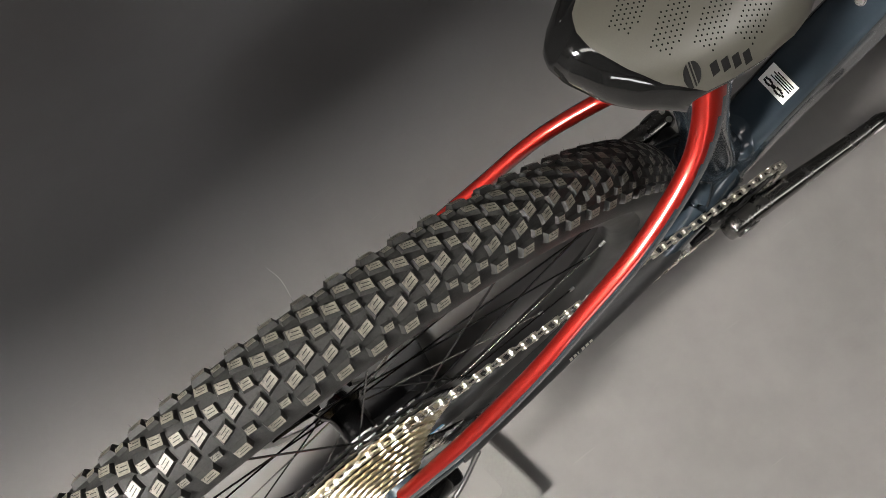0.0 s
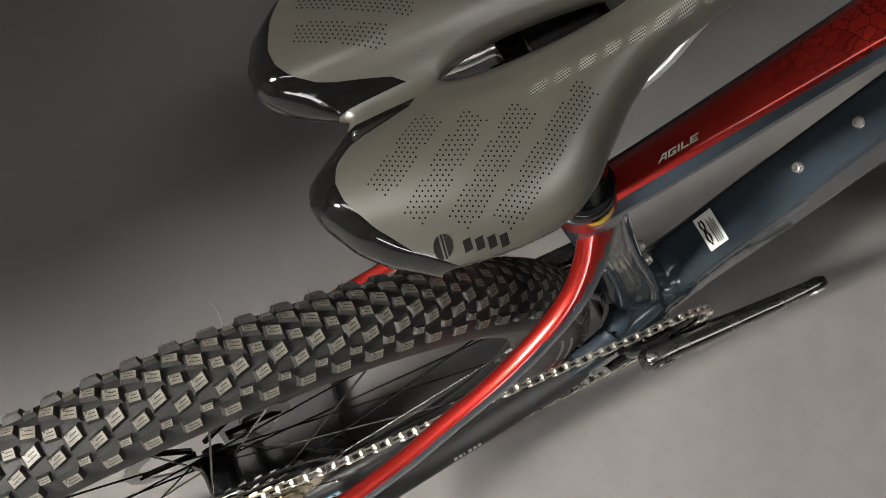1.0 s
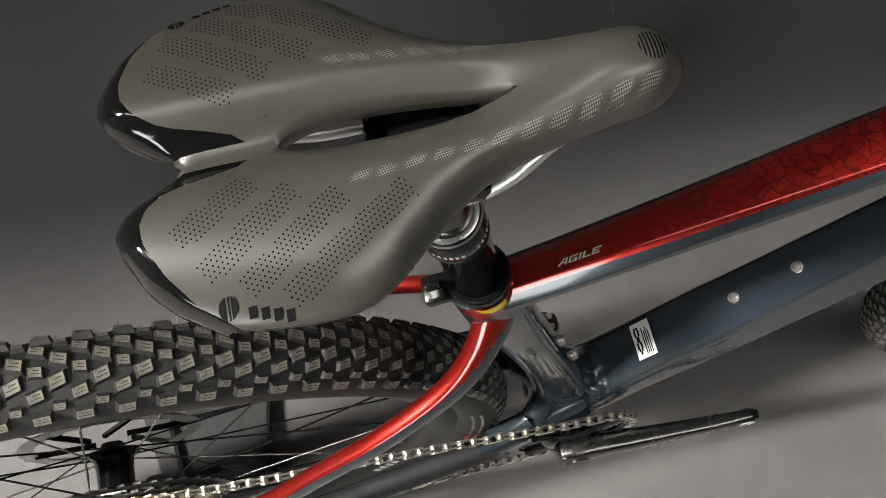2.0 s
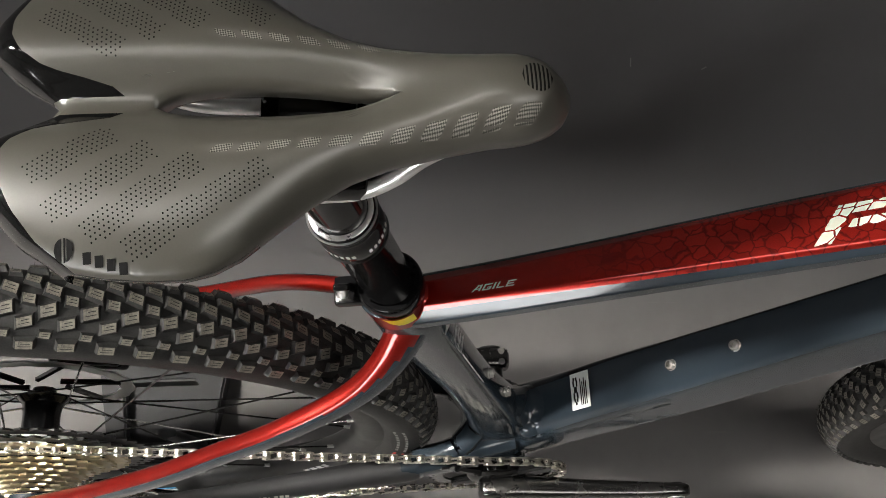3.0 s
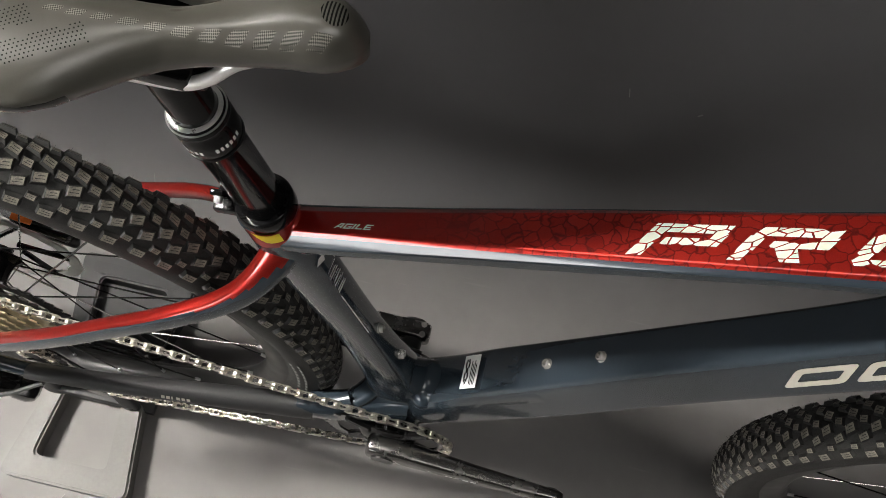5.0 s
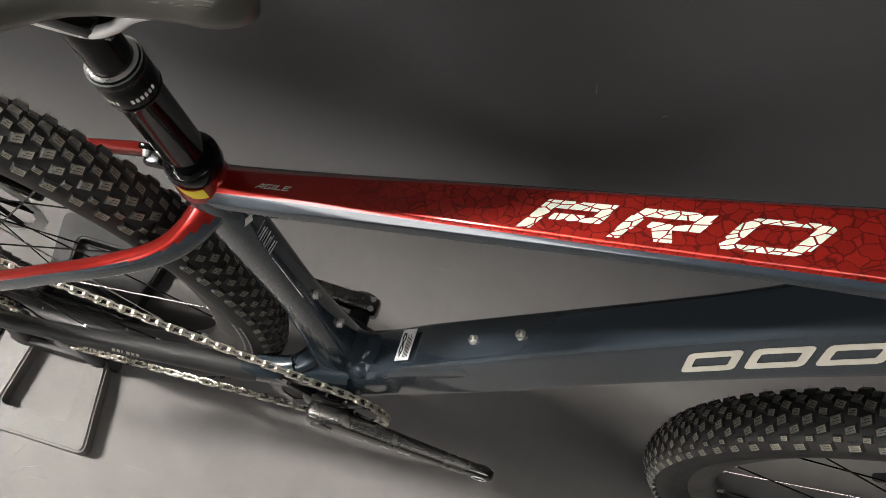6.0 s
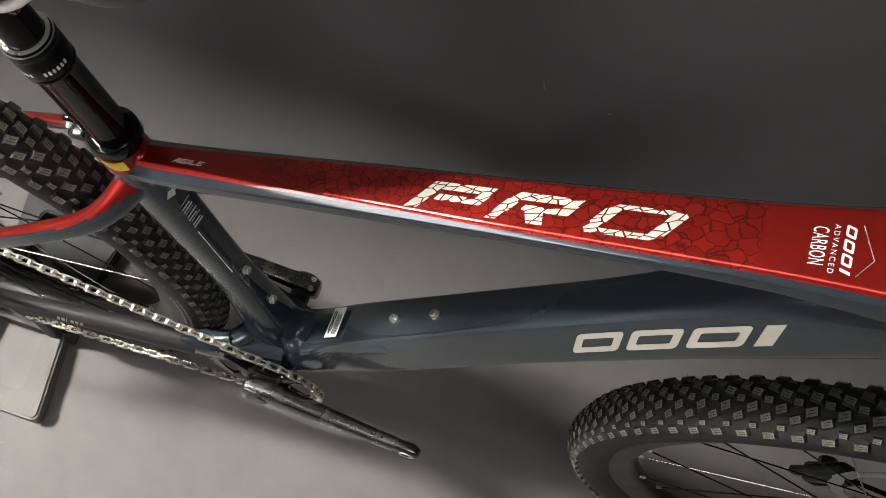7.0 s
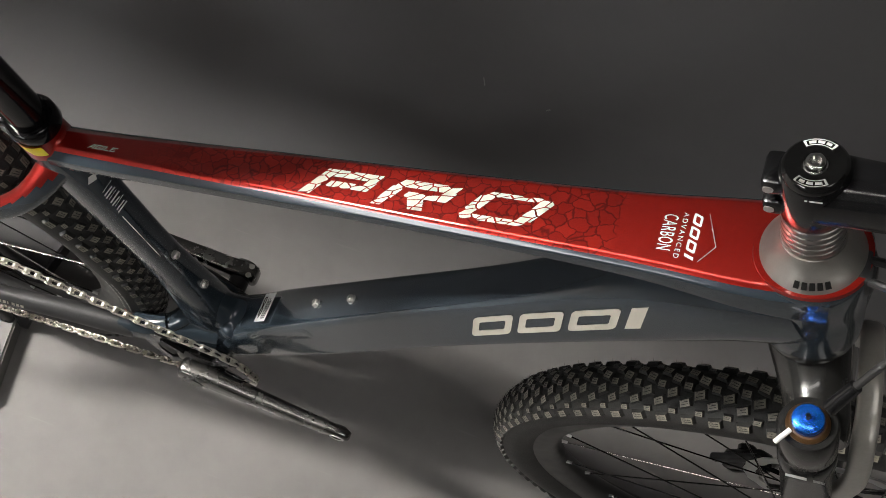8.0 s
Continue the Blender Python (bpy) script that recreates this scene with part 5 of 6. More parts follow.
def build_crank():
    ring = bmesh.new()
    toothed(RING_T, -0.001, 0.002, RING_R - 0.011, ring)
    for k in range(4):
        t = math.pi / 4 + k * math.pi / 2
        rod(ring, (0.018 * math.cos(t), 0, 0.018 * math.sin(t)), ((RING_R - 0.006) * math.cos(t), 0, (RING_R - 0.006) * math.sin(t)), 0.006, 0.0045, 8)
    ch = part("chainring", ring, "black", bike, "black chainring with spider arms", 30)
    ch.location = BB + Vector((0, RING_Y, 0))
    part("spider", lathe([(0.014, -0.058), (0.026, -0.056), (0.030, -0.052), (0.030, -0.047), (0.014, -0.044)], 40, along(BB, (0, 1, 0)), closed=True), "gloss", bike, "black spider of the chainring", 40)
    part("bearing_cup", lathe([(0.013, -0.046), (0.0205, -0.046), (0.0215, -0.043), (0.0215, -0.037), (0.013, -0.037)], 40, along(BB, (0, 1, 0)), closed=True), "silver", bike, "silver bearing cup", 40)
    ax = bmesh.new()
    rod(ax, BB + Vector((0, -0.078, 0)), BB + Vector((0, 0.078, 0)), 0.012, seg=24)
    part("spindle", ax, "darksteel", bike, "", 40)
    ang = radians(-0.5)
    d = Vector((math.cos(ang), 0, math.sin(ang)))
    for sgn in (-1, 1):
        c = BB + Vector((0, sgn * 0.0655, 0))
        dd = d * (1 if sgn < 0 else -1)
        k = 1.0 if sgn < 0 else 0.8
        rows = []
        for s, off, a, b, e in ((-0.0190, 0.0, 0.0075, 0.0100, 2.4), (-0.0175, 0.0, 0.0098, 0.0145, 2.8), (-0.013, 0.0, 0.0108, 0.0172, 3.4), (0.0, 0.0, 0.0114, 0.0184, 3.6), (0.02, 0.0, 0.0114, 0.0178, 3.6), (0.05, 0.0015, 0.0106, 0.0150, 3.6), (0.09, 0.0035, 0.0090, 0.0124, 3.6), (0.14, 0.0060, 0.0078, 0.0114, 3.6), (0.172, 0.0072, 0.0072, 0.0114, 2.8), (0.183, 0.0075, 0.0068, 0.0100, 2.8), (0.1885, 0.0075, 0.0058, 0.0068, 3.0), (0.1905, 0.0075, 0.0040, 0.0030, 2.4)):
            p = c + dd * s + Vector((0, sgn * off, 0))
            rows.append((p.x, p.y, p.z, a, b * k, e))
        arm = part("crank_arm", loft(rows, 60, 40), "crankgrey", bike, "satin dark grey hollow crank arm without a pedal", 40)
        end = c + dd * 0.1765 + Vector((0, sgn * 0.0073, 0))
        hole = bmesh.new()
        rod(hole, end + Vector((0, -0.0071, 0)), end + Vector((0, 0.0071, 0)), 0.0072, seg=24)
        part("pedal_hole", hole, "dots", arm, "open threaded pedal hole", 40)
        lip = lathe([(0.0070, 0.0068), (0.0086, 0.0068), (0.0084, 0.0078), (0.0070, 0.0078)], 28, along(end, (0, sgn, 0)), closed=True)
        part("pedal_thread", lip, "silver", arm, "bare metal rim of the pedal hole", 40)
        if sgn < 0:
            m = along(c + Vector((0, -0.0106, 0)), (0, -1, 0))
            part("axle_cap", lathe([(0.0, 0.0), (0.0105, 0.0), (0.0105, 0.0012), (0.0085, 0.002), (0.006, 0.001), (0.0, 0.001)], 28, m), "chrome", arm, "bright axle cap", 40)
            pm = along(c + dd * 0.066 + Vector((0, -0.0130, -0.001)), (0, -1, 0.0), d)
            part("crank_print", bars([(0.0, 0.001, 0.016, 0.0016), (0.020, -0.001, 0.006, 0.0045), (0.028, -0.001, 0.006, 0.0045)], pm), "white", arm, "small white print bars", 0)
        else:
            for k in (-1, 1):
                bm = bmesh.new()
                rod(bm, c - dd * 0.0105 + Vector((0, 0.0055 * k, 0.004)), c - dd * 0.0105 + Vector((0, 0.0055 * k, 0.0152)), 0.0034, seg=14)
                part("pinch_bolt", bm, "bolt", arm, "bright pinch bolt", 40)


build_crank()


def link_mesh(outer):
    bm = bmesh.new()
    y = 0.0029 if outer else 0.0017
    p = 0.0127
    o = []
    for cx, a0, a1 in ((p / 2, -80, 80), (-p / 2, 100, 260)):
        for t in np.linspace(radians(a0), radians(a1), 6):
            o.append((cx + 0.0041 * math.cos(t), 0.0041 * math.sin(t)))
    for s in (-1, 1):
        plate(o, 0.0010, Matrix(((1, 0, 0, 0), (0, 0, 1, s * y - 0.0005), (0, 1, 0, 0), (0, 0, 0, 1))), bm)
    for cx in (-p / 2, p / 2):
        rod(bm, (cx, -(0.0040 if outer else 0.0017), 0), (cx, 0.0040 if outer else 0.0017, 0), 0.0018 if outer else 0.0036, seg=8)
    return mesh_of("chain_link", bm, "chain")


def chain_path():
    """The chain's loop in the plane of x and z: chainring, cassette, two pulleys."""
    sp = 33 * 0.0127 / (2 * math.pi)
    wheels = [(BB.x, BB.z, RING_R, 1), (REAR.x, REAR.z, sp, 1), (0.030, 0.252, 0.0242, -1), (0.068, 0.162, 0.0242, 1)]
    pts = []
    n = len(wheels)
    segs = []
    for i in range(n):
        x0, z0, r0, s0 = wheels[i]
        x1, z1, r1, s1 = wheels[(i + 1) % n]
        dx, dz = x1 - x0, z1 - z0
        L = math.hypot(dx, dz)
        base = math.atan2(dz, dx)
        # travelling counter-clockwise; side +1: the wheel lies to the left of the line
        off = (r0 * s0 - r1 * s1) / L
        th = base - math.asin(max(-1, min(1, -off))) if False else base + math.asin(max(-1, min(1, off))) * -1
        nx, nz = math.sin(th), -math.cos(th)
        segs.append(((x0 + nx * r0 * s0, z0 + nz * r0 * s0), (x1 + nx * r1 * s1, z1 + nz * r1 * s1)))
    for i in range(n):
        (a, b) = segs[i]
        for f in np.linspace(0, 1, 40):
            pts.append((a[0] + (b[0] - a[0]) * f, a[1] + (b[1] - a[1]) * f))
        x1, z1, r1, s1 = wheels[(i + 1) % n]
        t0 = math.atan2(b[1] - z1, b[0] - x1)
        c = segs[(i + 1) % n][0]
        t1 = math.atan2(c[1] - z1, c[0] - x1)
        while s1 > 0 and t1 < t0:
            t1 += 2 * math.pi
        while s1 < 0 and t1 > t0:
            t1 -= 2 * math.pi
        for f in np.linspace(0, 1, 30):
            pts.append((x1 + r1 * math.cos(t0 + (t1 - t0) * f), z1 + r1 * math.sin(t0 + (t1 - t0) * f)))
    return np.array(pts)


def build_chain():
    p = chain_path()
    d = np.hypot(*np.diff(np.vstack([p, p[:1]]), axis=0).T)
    s = np.concatenate([[0], np.cumsum(d)])
    n = int(round(s[-1] / 0.0127 / 2)) * 2
    loop = np.vstack([p, p[:1]])
    at = lambda v: np.array([np.interp(v % s[-1], s, loop[:, 0]), np.interp(v % s[-1], s, loop[:, 1])])
    chain = thing("chain", "", "")
    chain.parent = bike
    outer, inner = link_mesh(True), link_mesh(False)
    for k in range(n):
        a, b = at(s[-1] * k / n), at(s[-1] * (k + 1) / n)
        mid = (a + b) / 2
        ang = math.atan2(b[1] - a[1], b[0] - a[0])
        y = RING_Y + float(np.interp(mid[1], (0.25, 0.40), (0.0060, 0.0135))) * min(1.0, max(0.0, (BB.x - mid[0]) / BB.x))
        m = Matrix.Translation((mid[0], y, mid[1])) @ Matrix.Rotation(-ang, 4, "Y")
        ob = new("chain_link", outer if k % 2 else inner)
        ob.parent = chain
        ob.matrix_basis = m
    return chain


def build_derailleur():
    c = Vector((0.030, -0.0440, 0.252))
    g = Vector((0.068, -0.0440, 0.162))
    body = part("derailleur", block((0.058, 0.030, 0.034), pose(0.006, -0.086, 0.300, 0, 40, 8), 0.009), "gloss", bike, "black long-cage rear derailleur", 50)
    part("knuckle", block((0.034, 0.034, 0.030), pose(0.030, -0.080, 0.268, 0, 30, 0), 0.010), "black", body)
    part("mount", block((0.040, 0.012, 0.022), pose(-0.012, -0.084, 0.336, 0, 65, 0), 0.005), "gloss", body)
    d = (g - c).normalized()
    for y in (-0.0075, 0.0075):
        rows = [(c.x - d.x * 0.016, c.y + y, c.z - d.z * 0.016, 0.0012, 0.006, 2.2), (c.x, c.y + y, c.z, 0.0012, 0.015, 2.2), ((c.x + g.x) / 2, c.y + y, (c.z + g.z) / 2, 0.0012, 0.010, 2.2), (g.x, c.y + y, g.z, 0.0012, 0.015, 2.2), (g.x + d.x * 0.016, c.y + y, g.z + d.z * 0.016, 0.0012, 0.006, 2.2)]
        part("cage_plate", loft(rows, 24, 16), "black", body)
    for p in (c, g):
        bm = bmesh.new()
        toothed(12, -0.0012, 0.0024, 0.004, bm)
        ob = part("pulley", bm, "matte", body, "", 30)
        ob.location = p
    bolt_head(body, (0.018, -0.103, 0.300), (0, -1, 0.2), 0.005, "silver")
    part("shift_cable", pipe([(0.075, -0.085, 0.335), (0.03, -0.104, 0.318), (-0.03, -0.112, 0.300), (-0.075, -0.106, 0.285), (-0.075, -0.096, 0.268), (-0.03, -0.092, 0.280)], 0.0024, 36, 10), "hose", bike, "black shift cable loop")


build_derailleur()


# ---- brakes at the rear ----
def calliper(at):
    """A small hydraulic calliper with bolts, an adapter and a banjo."""
    root = part("brake_calliper", block((0.058, 0.024, 0.026), at @ pose(0, 0, 0), 0.006), "gloss", bike, "black hydraulic brake calliper", 50)
    part("piston_cap", lathe([(0.0, 0.0), (0.011, 0.0), (0.011, 0.006), (0.009, 0.008), (0.0, 0.008)], 24, at @ pose(0.004, 0.011, 0, -90)), "black", root)
    part("adapter", block((0.070, 0.010, 0.014), at @ pose(0.0, -0.004, -0.020), 0.004), "matte", root)
    for dx in (-0.029, 0.029):
        bolt_head(root, at @ Vector((dx, 0.0, 0.012)), at.to_3x3() @ Vector((0, 0, 1)), 0.0042, "bolt")
    bm = bmesh.new()
    rod(bm, at @ Vector((0.028, 0.010, 0.006)), at @ Vector((0.040, 0.014, 0.010)), 0.0045, seg=16)
    part("banjo", bm, "silver", root, "", 40)
    return root


rc = calliper(pose(0.055, 0.052, 0.425, 0, 18, 0))
part("pad_fin", block((0.020, 0.010, 0.003), pose(0.040, 0.045, 0.445, 0, 18, 0), 0.001), "orange", rc, "orange anodised part")
part("brake_hose", pipe([(0.095, 0.066, 0.425), (0.14, 0.070, 0.405), (0.20, 0.064, 0.375), (0.28, 0.056, 0.350), (0.36, 0.045, 0.335)], 0.0025, 30, 10), "hose", bike, "black brake hose along the stay")


# ---- fork, headset and stem ----
def ax(s):
    return CAP + HEAD_DIR * s


def build_front_end():
    m = along(ax(0.0), HEAD_DIR)
    cover = part("headset_cover", lathe([(0.0, 0.0655), (0.0170, 0.0655), (0.0176, 0.0680), (0.0198, 0.0725), (0.0240, 0.0785), (0.0274, 0.0825), (0.0282, 0.0850), (0.0280, 0.0872), (0.0, 0.0872)], 64, m), "cup", bike, "bead-blasted grey conical headset cover", 50)
    bm = bmesh.new()
    for k in range(5):
        rings = []
        t0 = radians(60 + 9 * k)
        for t in (t0, t0 + radians(6.5)):
            rings.append([m @ Vector((r * math.cos(t), r * math.sin(t), z - 0.0009)) for r, z in ((0.0238, 0.0772), (0.0266, 0.0808))])
        skin(bm, rings, closed=False)
    part("cover_print", bm, "print", cover, "dark bars of print on the cover", 0)
    for k in range(5):
        z = 0.0385 + 0.0054 * k
        part("spacer", lathe([(0.0140, z), (0.0158, z), (0.0163, z + 0.0005), (0.0163, z + 0.0045), (0.0158, z + 0.0050), (0.0140, z + 0.0050)], 48, m, closed=True), "spacer", bike, "thin dark grey headset spacer", 40)
    # stem: clamp barrel and arm
    stem = part("stem", lathe([(0.0, 0.0025), (0.0156, 0.0025), (0.0164, 0.0036), (0.0164, 0.0365), (0.0158, 0.0382), (0.0, 0.0382)], 56, m), "black", bike, "satin black handlebar stem", 40)
    sd = Vector((0.944, 0, 0.33)).normalized()
    rows = []
    for s, a, b in ((0.002, 0.0165, 0.0165), (0.016, 0.0155, 0.0162), (0.033, 0.0145, 0.0158), (0.055, 0.0145, 0.0158), (0.068, 0.0155, 0.0165)):
        p = ax(0.0195) + sd * s
        rows.append((p.x, 0, p.z, a, b, 3.0))
    part("stem_arm", loft(rows, 30, 36), "black", stem)
    # two pinch bolts at the back
    for z, off in ((0.0105, 0.0), (0.0290, 0.0)):
        lug = block((0.011, 0.020, 0.012), m @ pose(-0.0180, 0, z), 0.003)
        part("stem_lug", lug, "black", stem)
        bm = bmesh.new()
        rod(bm, m @ Vector((-0.0198, 0.0104, z)), m @ Vector((-0.0198, -0.0104, z)), 0.0026, seg=16)
        part("stem_bolt", bm, "silver", stem, "", 40)
    cap = part("top_cap", lathe([(0.0, -0.0005), (0.0055, -0.0005), (0.0062, -0.0015), (0.0138, -0.0020), (0.0152, -0.0005), (0.0157, 0.0014), (0.0157, 0.0024), (0.0, 0.0024)], 64, m), "gloss", bike, "gloss black stem top cap", 40)
    bolt_head(cap, ax(-0.0002), -HEAD_DIR, 0.0050, "chrome", "cap_bolt")
    for s0 in (56, 236):
        bm = bmesh.new()
        for a0, a1, r0, r1 in ((0, 5, 0.0098, 0.0134), (5, 67, 0.0129, 0.0134), (5, 67, 0.0098, 0.0103), (67, 72, 0.0098, 0.0134), (10, 26, 0.0108, 0.0124), (30, 45, 0.0108, 0.0124), (49, 62, 0.0108, 0.0124)):
            rings = []
            for t in np.linspace(radians(s0 + a0), radians(s0 + a1), 8):
                rings.append([m @ Vector((r * math.cos(t), r * math.sin(t), -0.0024)) for r in (r0, r1)])
            skin(bm, rings, closed=False)
        part("cap_print", bm, "greyprint" if s0 < 100 else "white", cap, "curved frame with plain bars", 0)
    part("stem_print", bars([(0.0, 0.0, 0.0012, 0.0014), (0.002, 0.0, 0.0060, 0.0014)], m @ along((-0.002, 0.0167, 0.0060), (0, 1, 0), (1, 0, 0))), "white", stem, "tiny white print", 0)
    # fork crown
    crown = part("fork_crown", lathe([(0.0, 0.170), (0.0285, 0.170), (0.0290, 0.174), (0.0275, 0.181), (0.0245, 0.191), (0.0225, 0.204), (0.0220, 0.222), (0.0, 0.226)], 48, m), "forkdark", bike, "satin grey-black fork crown", 50)
    leg_top = Vector((0.904, 0, 0.852))
    for sgn in (-1, 1):
        y = 0.064 * sgn
        lm_ = along(leg_top + Vector((0, y, 0)), HEAD_DIR)
        c1 = leg_top + Vector((0.010, y, 0)) + HEAD_DIR * 0.030
        c0 = ax(0.200)
        rows = [(c0.x, 0.002 * sgn, c0.z, 0.026, 0.026, 2.2), ((c0.x + c1.x) / 2, y * 0.5, (c0.z + c1.z) / 2 - 0.002, 0.021, 0.022, 2.2), (c1.x - 0.006, y * 0.86, c1.z, 0.0195, 0.020, 2.2), (c1.x - 0.006, y, c1.z, 0.018, 0.018, 2.2)]
        part("crown_arm", loft(rows, 24, 24, side=(0.913, 0, 0.409)), "forkdark", crown, "", 60)
        part("crown_socket", lathe([(0.0, 0.006), (0.0165, 0.006), (0.0182, 0.010), (0.0182, 0.046), (0.0165, 0.050), (0.0, 0.050)], 40, lm_), "forkdark", crown, "", 40)
        stn = part("stanchion", lathe([(0.0, 0.05), (0.0160, 0.05), (0.0160, 0.12), (0.0, 0.12)], 36, lm_), "gloss", bike, "gloss black fork stanchion")
        leg = part("fork_leg", lathe([(0.0, 0.052), (0.0165, 0.052), (0.0180, 0.055), (0.0186, 0.059), (0.0186, 0.072), (0.0176, 0.077), (0.0176, 0.14), (0.0180, 0.30), (0.0185, 0.50), (0.0165, 0.545), (0.0, 0.55)], 40, lm_), "black", bike, "satin black fork lower leg")
        if sgn < 0:
            part("fork_sticker", bars([(-0.010, 0, 0.013, 0.0065)], lm_ @ along((0.0, 0.0189, 0.062), (0, 1, 0), (1, 0, 0))), "white", leg, "small white sticker on the leg", 0)
            part("fork_print", bars([(0.007, 0.0005, 0.007, 0.001), (0.007, 0.0024, 0.007, 0.001), (0.007, 0.0043, 0.007, 0.001)], lm_ @ along((0.0, 0.0189, 0.062), (0, 1, 0), (1, 0, 0))), "greyprint", leg, "lines of tiny print", 0)
            knob = part("lockout_dial", lathe([(0.0, -0.0065), (0.0022, -0.0065), (0.0024, -0.0052), (0.0070, -0.0052), (0.0090, -0.0042), (0.0096, -0.0010), (0.0096, 0.003), (0.0, 0.003)], 48, lm_), "blue", bike, "blue anodised lockout dial", 35)
            part("dial_base", lathe([(0.0, 0.0025), (0.0108, 0.0025), (0.0128, 0.005), (0.0128, 0.012), (0.0, 0.012)], 40, lm_), "bronze", knob, "bronze-brown base ring")
            bm = bmesh.new()
            rod(bm, lm_ @ Vector((-0.0085, 0.008, -0.001)), lm_ @ Vector((-0.0160, 0.0165, 0.003)), 0.0016, seg=10)
            part("cable_end", bm, "white", knob, "bright cable end", 40)
            bolt_head(knob, lm_ @ Vector((0, 0, -0.0066)), -HEAD_DIR, 0.0016, "black")
            bm = bmesh.new()
            a_ = Vector((0.9085, -0.058, 0.868))
            rod(bm, a_, a_ + Vector((0.004, 0.010, 0.020)), 0.0046, 0.0040, 16)
            part("cable_stop", bm, "black", knob, "", 40)
            part("lockout_cable", pipe([a_ + Vector((0.004, 0.010, 0.020)), a_ + Vector((0.010, 0.022, 0.042)), a_ + Vector((0.024, 0.040, 0.070)), a_ + Vector((0.050, 0.055, 0.100))], 0.0025, 24, 10), "hose", bike, "thin black lockout cable")
    # arch between the legs, in front of the steerer
    bm = loft([(0.988, -0.060, 0.716, 0.0080, 0.0058, 2.6), (0.985, -0.055, 0.746, 0.0080, 0.0058, 2.6), (0.9714, -0.042, 0.779, 0.0080, 0.0058, 2.6), (0.966, -0.020, 0.790, 0.0080, 0.0058, 2.6), (0.960, 0.0, 0.798, 0.0080, 0.0058, 2.6), (0.959, 0.030, 0.793, 0.0080, 0.0058, 2.6), (0.972, 0.052, 0.758, 0.0080, 0.0058, 2.6), (0.985, 0.060, 0.716, 0.0080, 0.0058, 2.6)], 40, 20, side=(0.913, 0, 0.409))
    part("fork_arch", bm, "archgrey", bike, "satin grey-black arch joining the fork legs", 60)
    for k, (dy, dz) in enumerate(((0.0, 0.0), (0.010, 0.006))):
        part("cable_hose", pipe([(0.884, -0.006 + dy, 0.935), (0.888, -0.014 + dy, 0.945 + dz), (0.905, -0.020 + dy, 0.960 + dz), (0.935, -0.022 + dy, 0.985 + dz), (0.985, -0.015 + dy, 1.010 + dz)], 0.0026, 24, 10), "hose", bike, "black hose entering the head tube")
    part("hose_port", block((0.014, 0.022, 0.020), pose(0.884, -0.004, 0.935, 0, -24, 0), 0.004), "matte", bike, "black rubber hose port")


build_front_end()
fc = calliper(pose(1.060, 0.060, 0.300, 0, 118, 0))
build_chain()


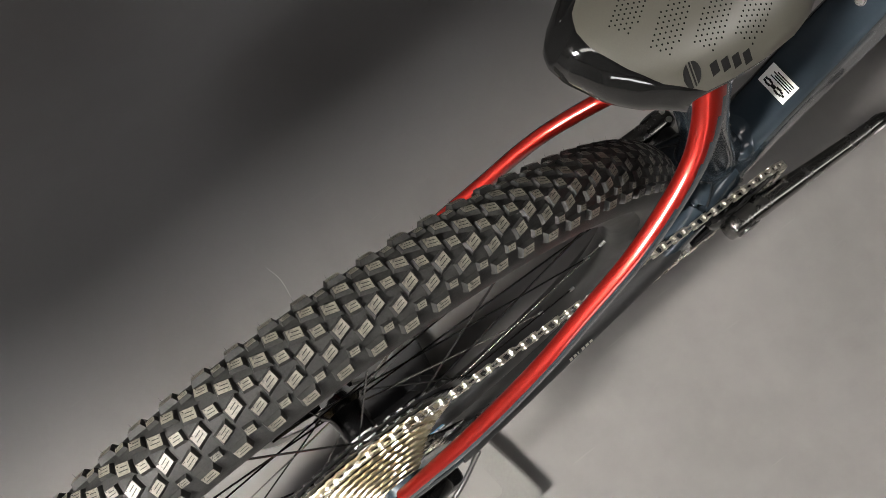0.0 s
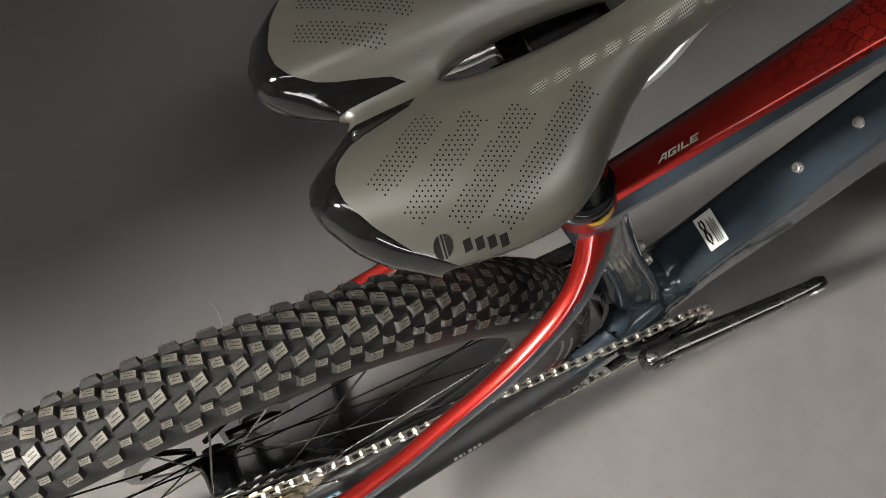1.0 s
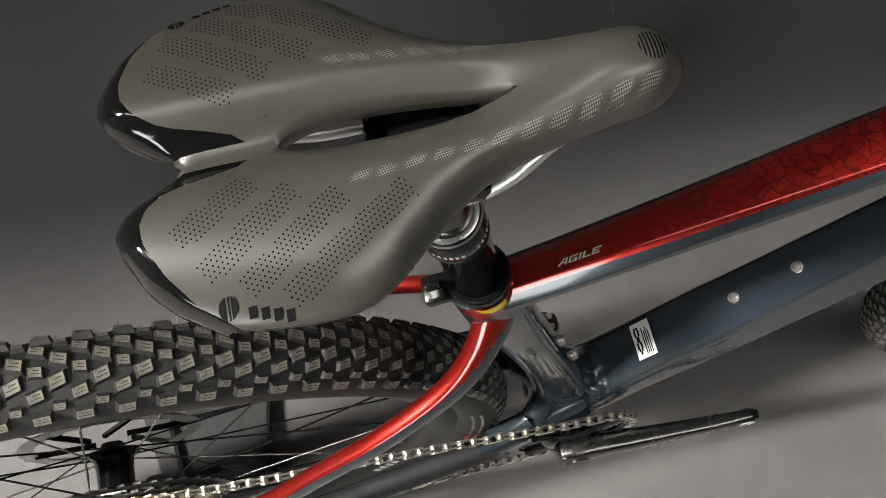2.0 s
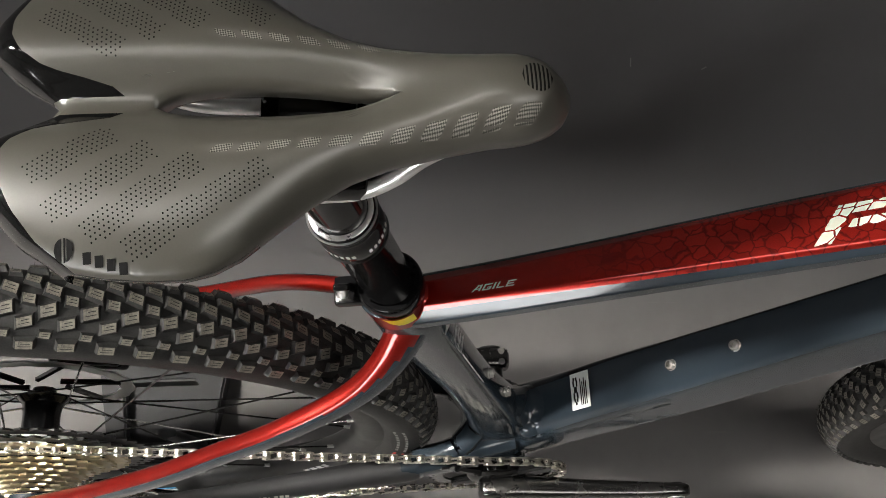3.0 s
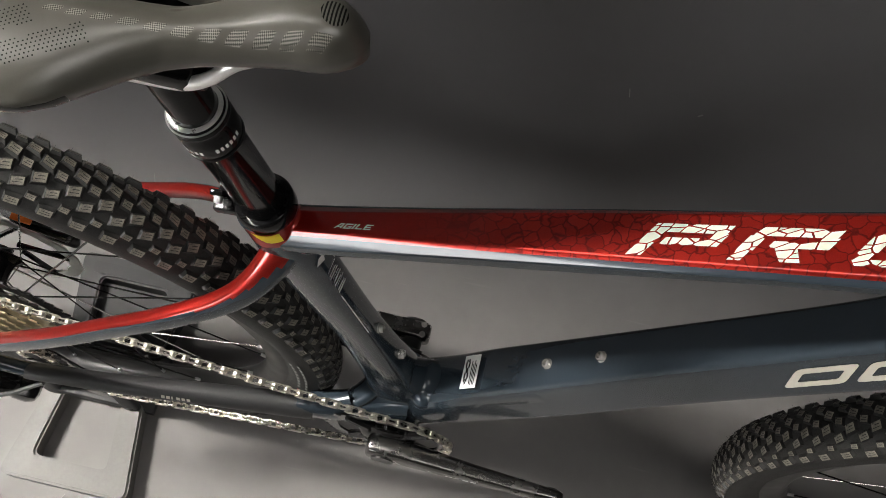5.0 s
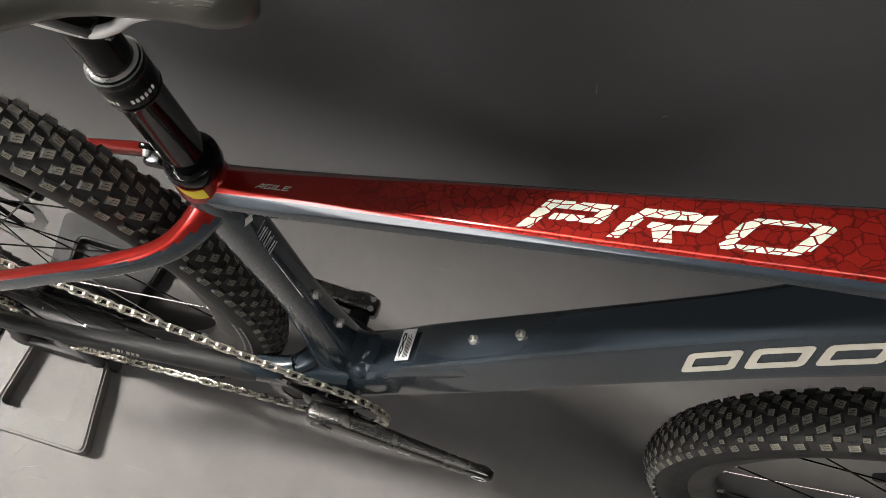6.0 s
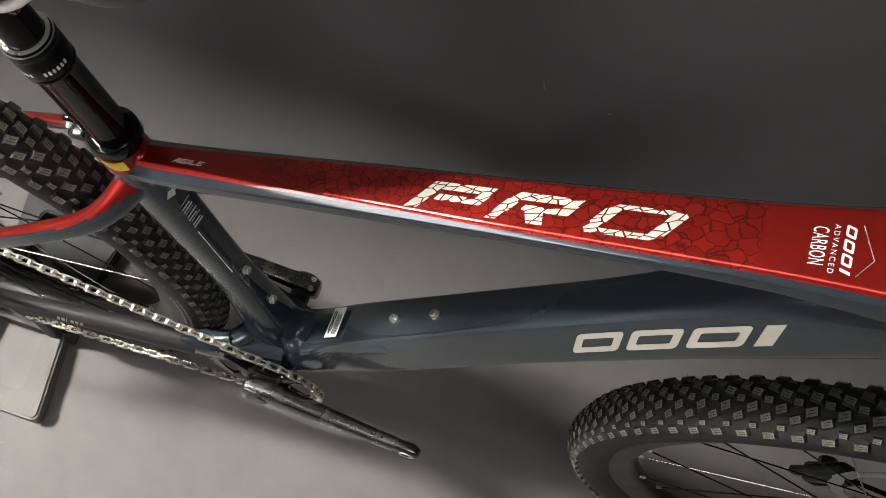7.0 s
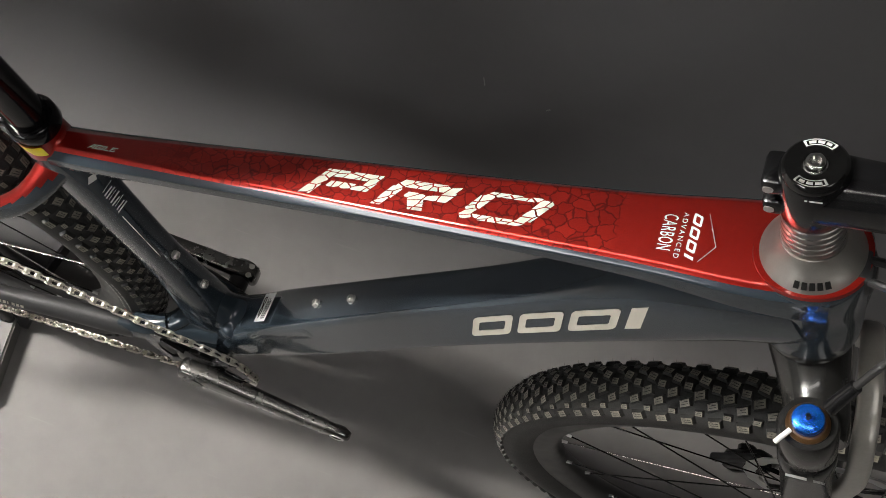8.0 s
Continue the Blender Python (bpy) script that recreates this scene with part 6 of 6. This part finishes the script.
# ---- floor stand ----
def build_stand():
    stand = thing("bicycle_stand", "grey plastic floor stand with black uprights holding the rear wheel", "stand", at=(0, 0, FLOOR))
    for sgn in (-1, 1):
        o = rounded([(-0.040, 0.030), (0.088, 0.030), (0.109, 0.158), (-0.063, 0.158)], 0.014, 5)
        i_ = rounded([(-0.016, 0.034), (0.060, 0.034), (0.070, 0.126), (-0.026, 0.126)], 0.010, 5)
        bm = frame_plate([(x, sgn * y) for x, y in o], [(x, sgn * y) for x, y in i_], 0.028)
        bmesh.ops.bevel(bm, geom=[e for e in bm.edges if all(abs(v.co.z - 0.028) < 1e-5 for v in e.verts) and e.calc_face_angle(0) > 0.5], offset=0.003, segments=2, affect="EDGES")
        # one stand, but the far foot has its shade put into the colour
        foot = part("foot", bm, "stand" if sgn < 0 else "foam", stand, "grey plastic foot frame" if sgn < 0 else "plastic foot frame, its shade put into the colour", 40)
        b2 = plate(rounded([(-0.040, 0.130 * sgn), (0.082, 0.130 * sgn), (0.084, 0.147 * sgn), (-0.044, 0.147 * sgn)], 0.004, 3), 0.0008, pose(0, 0, 0.028))
        if sgn > 0:
            part("foot_inlay", b2, "matte", foot, "", 0)
        else:
            b2.free()
        if sgn > 0:
            part("foot_tray", plate([(x, y) for x, y in rounded([(-0.020, 0.048), (0.066, 0.048), (0.076, 0.123), (-0.030, 0.123)], 0.008, 3)], 0.012), "matte", foot, "black plate filling the opening of the foot", 0)
        for x in (-0.030, 0.076):
            rows = [(x, sgn * 0.040, 0.010, 0.006, 0.013, 3.0), (x * 0.95, sgn * 0.036, 0.07, 0.006, 0.013, 3.0), (x * 0.8, sgn * 0.034, 0.14, 0.005, 0.011, 3.0)]
            part("upright", loft(rows, 12, 16), "matte", stand, "black upright bar", 40)
        part("rail_bar", block((0.13, 0.010, 0.020), pose(0.020, sgn * 0.038, 0.036), 0.003), "matte", stand)
    part("base_bar", block((0.15, 0.080, 0.012), pose(0.026, 0, 0.007), 0.003), "matte", stand)


build_stand()

# faint scratches on the back wall and the floor
for x, z, l, tilt, w in ((0.869, 0.268, 0.011, 4, 0.0010), (0.911, 0.262, 0.036, 3, 0.0008), (0.613, 0.315, 0.018, -12, 0.0012), (0.705, 0.30, 0.007, 40, 0.002)):
    bm = block((w, 0.0006, l), pose(x, WALL_Y - 0.0004, z, 0, tilt, 0))
    tagged(part("scratch", bm, "greyprint", None, smooth=0), "faint pale scratch on the dark backdrop", "scratch", "scratches")
for pts in (((-0.0016, 0.287), (0.003, 0.272), (0.003, 0.258), (0.0002, 0.243)), ((0.011, -0.185), (0.016, -0.175), (0.022, -0.163)), ((0.031, -0.193), (0.042, -0.190), (0.054, -0.185)), ((0.044, -0.2035), (0.058, -0.200), (0.0705, -0.1955)), ((0.020, -0.205), (0.027, -0.199), (0.030, -0.192))):
    bm = bmesh.new()
    add_pipe(bm, [(x, y, FLOOR + 0.0001 + COVE - math.sqrt(COVE ** 2 - max(0.0, y - WALL_Y + COVE) ** 2)) for x, y in pts], lambda f: 0.0002 + 0.0004 * math.sin(math.pi * f), 10, 6)
    tagged(part("scratch", bm, "greyprint", None, smooth=0), "thin pale scratch on the floor board", "scratch", "scratches")
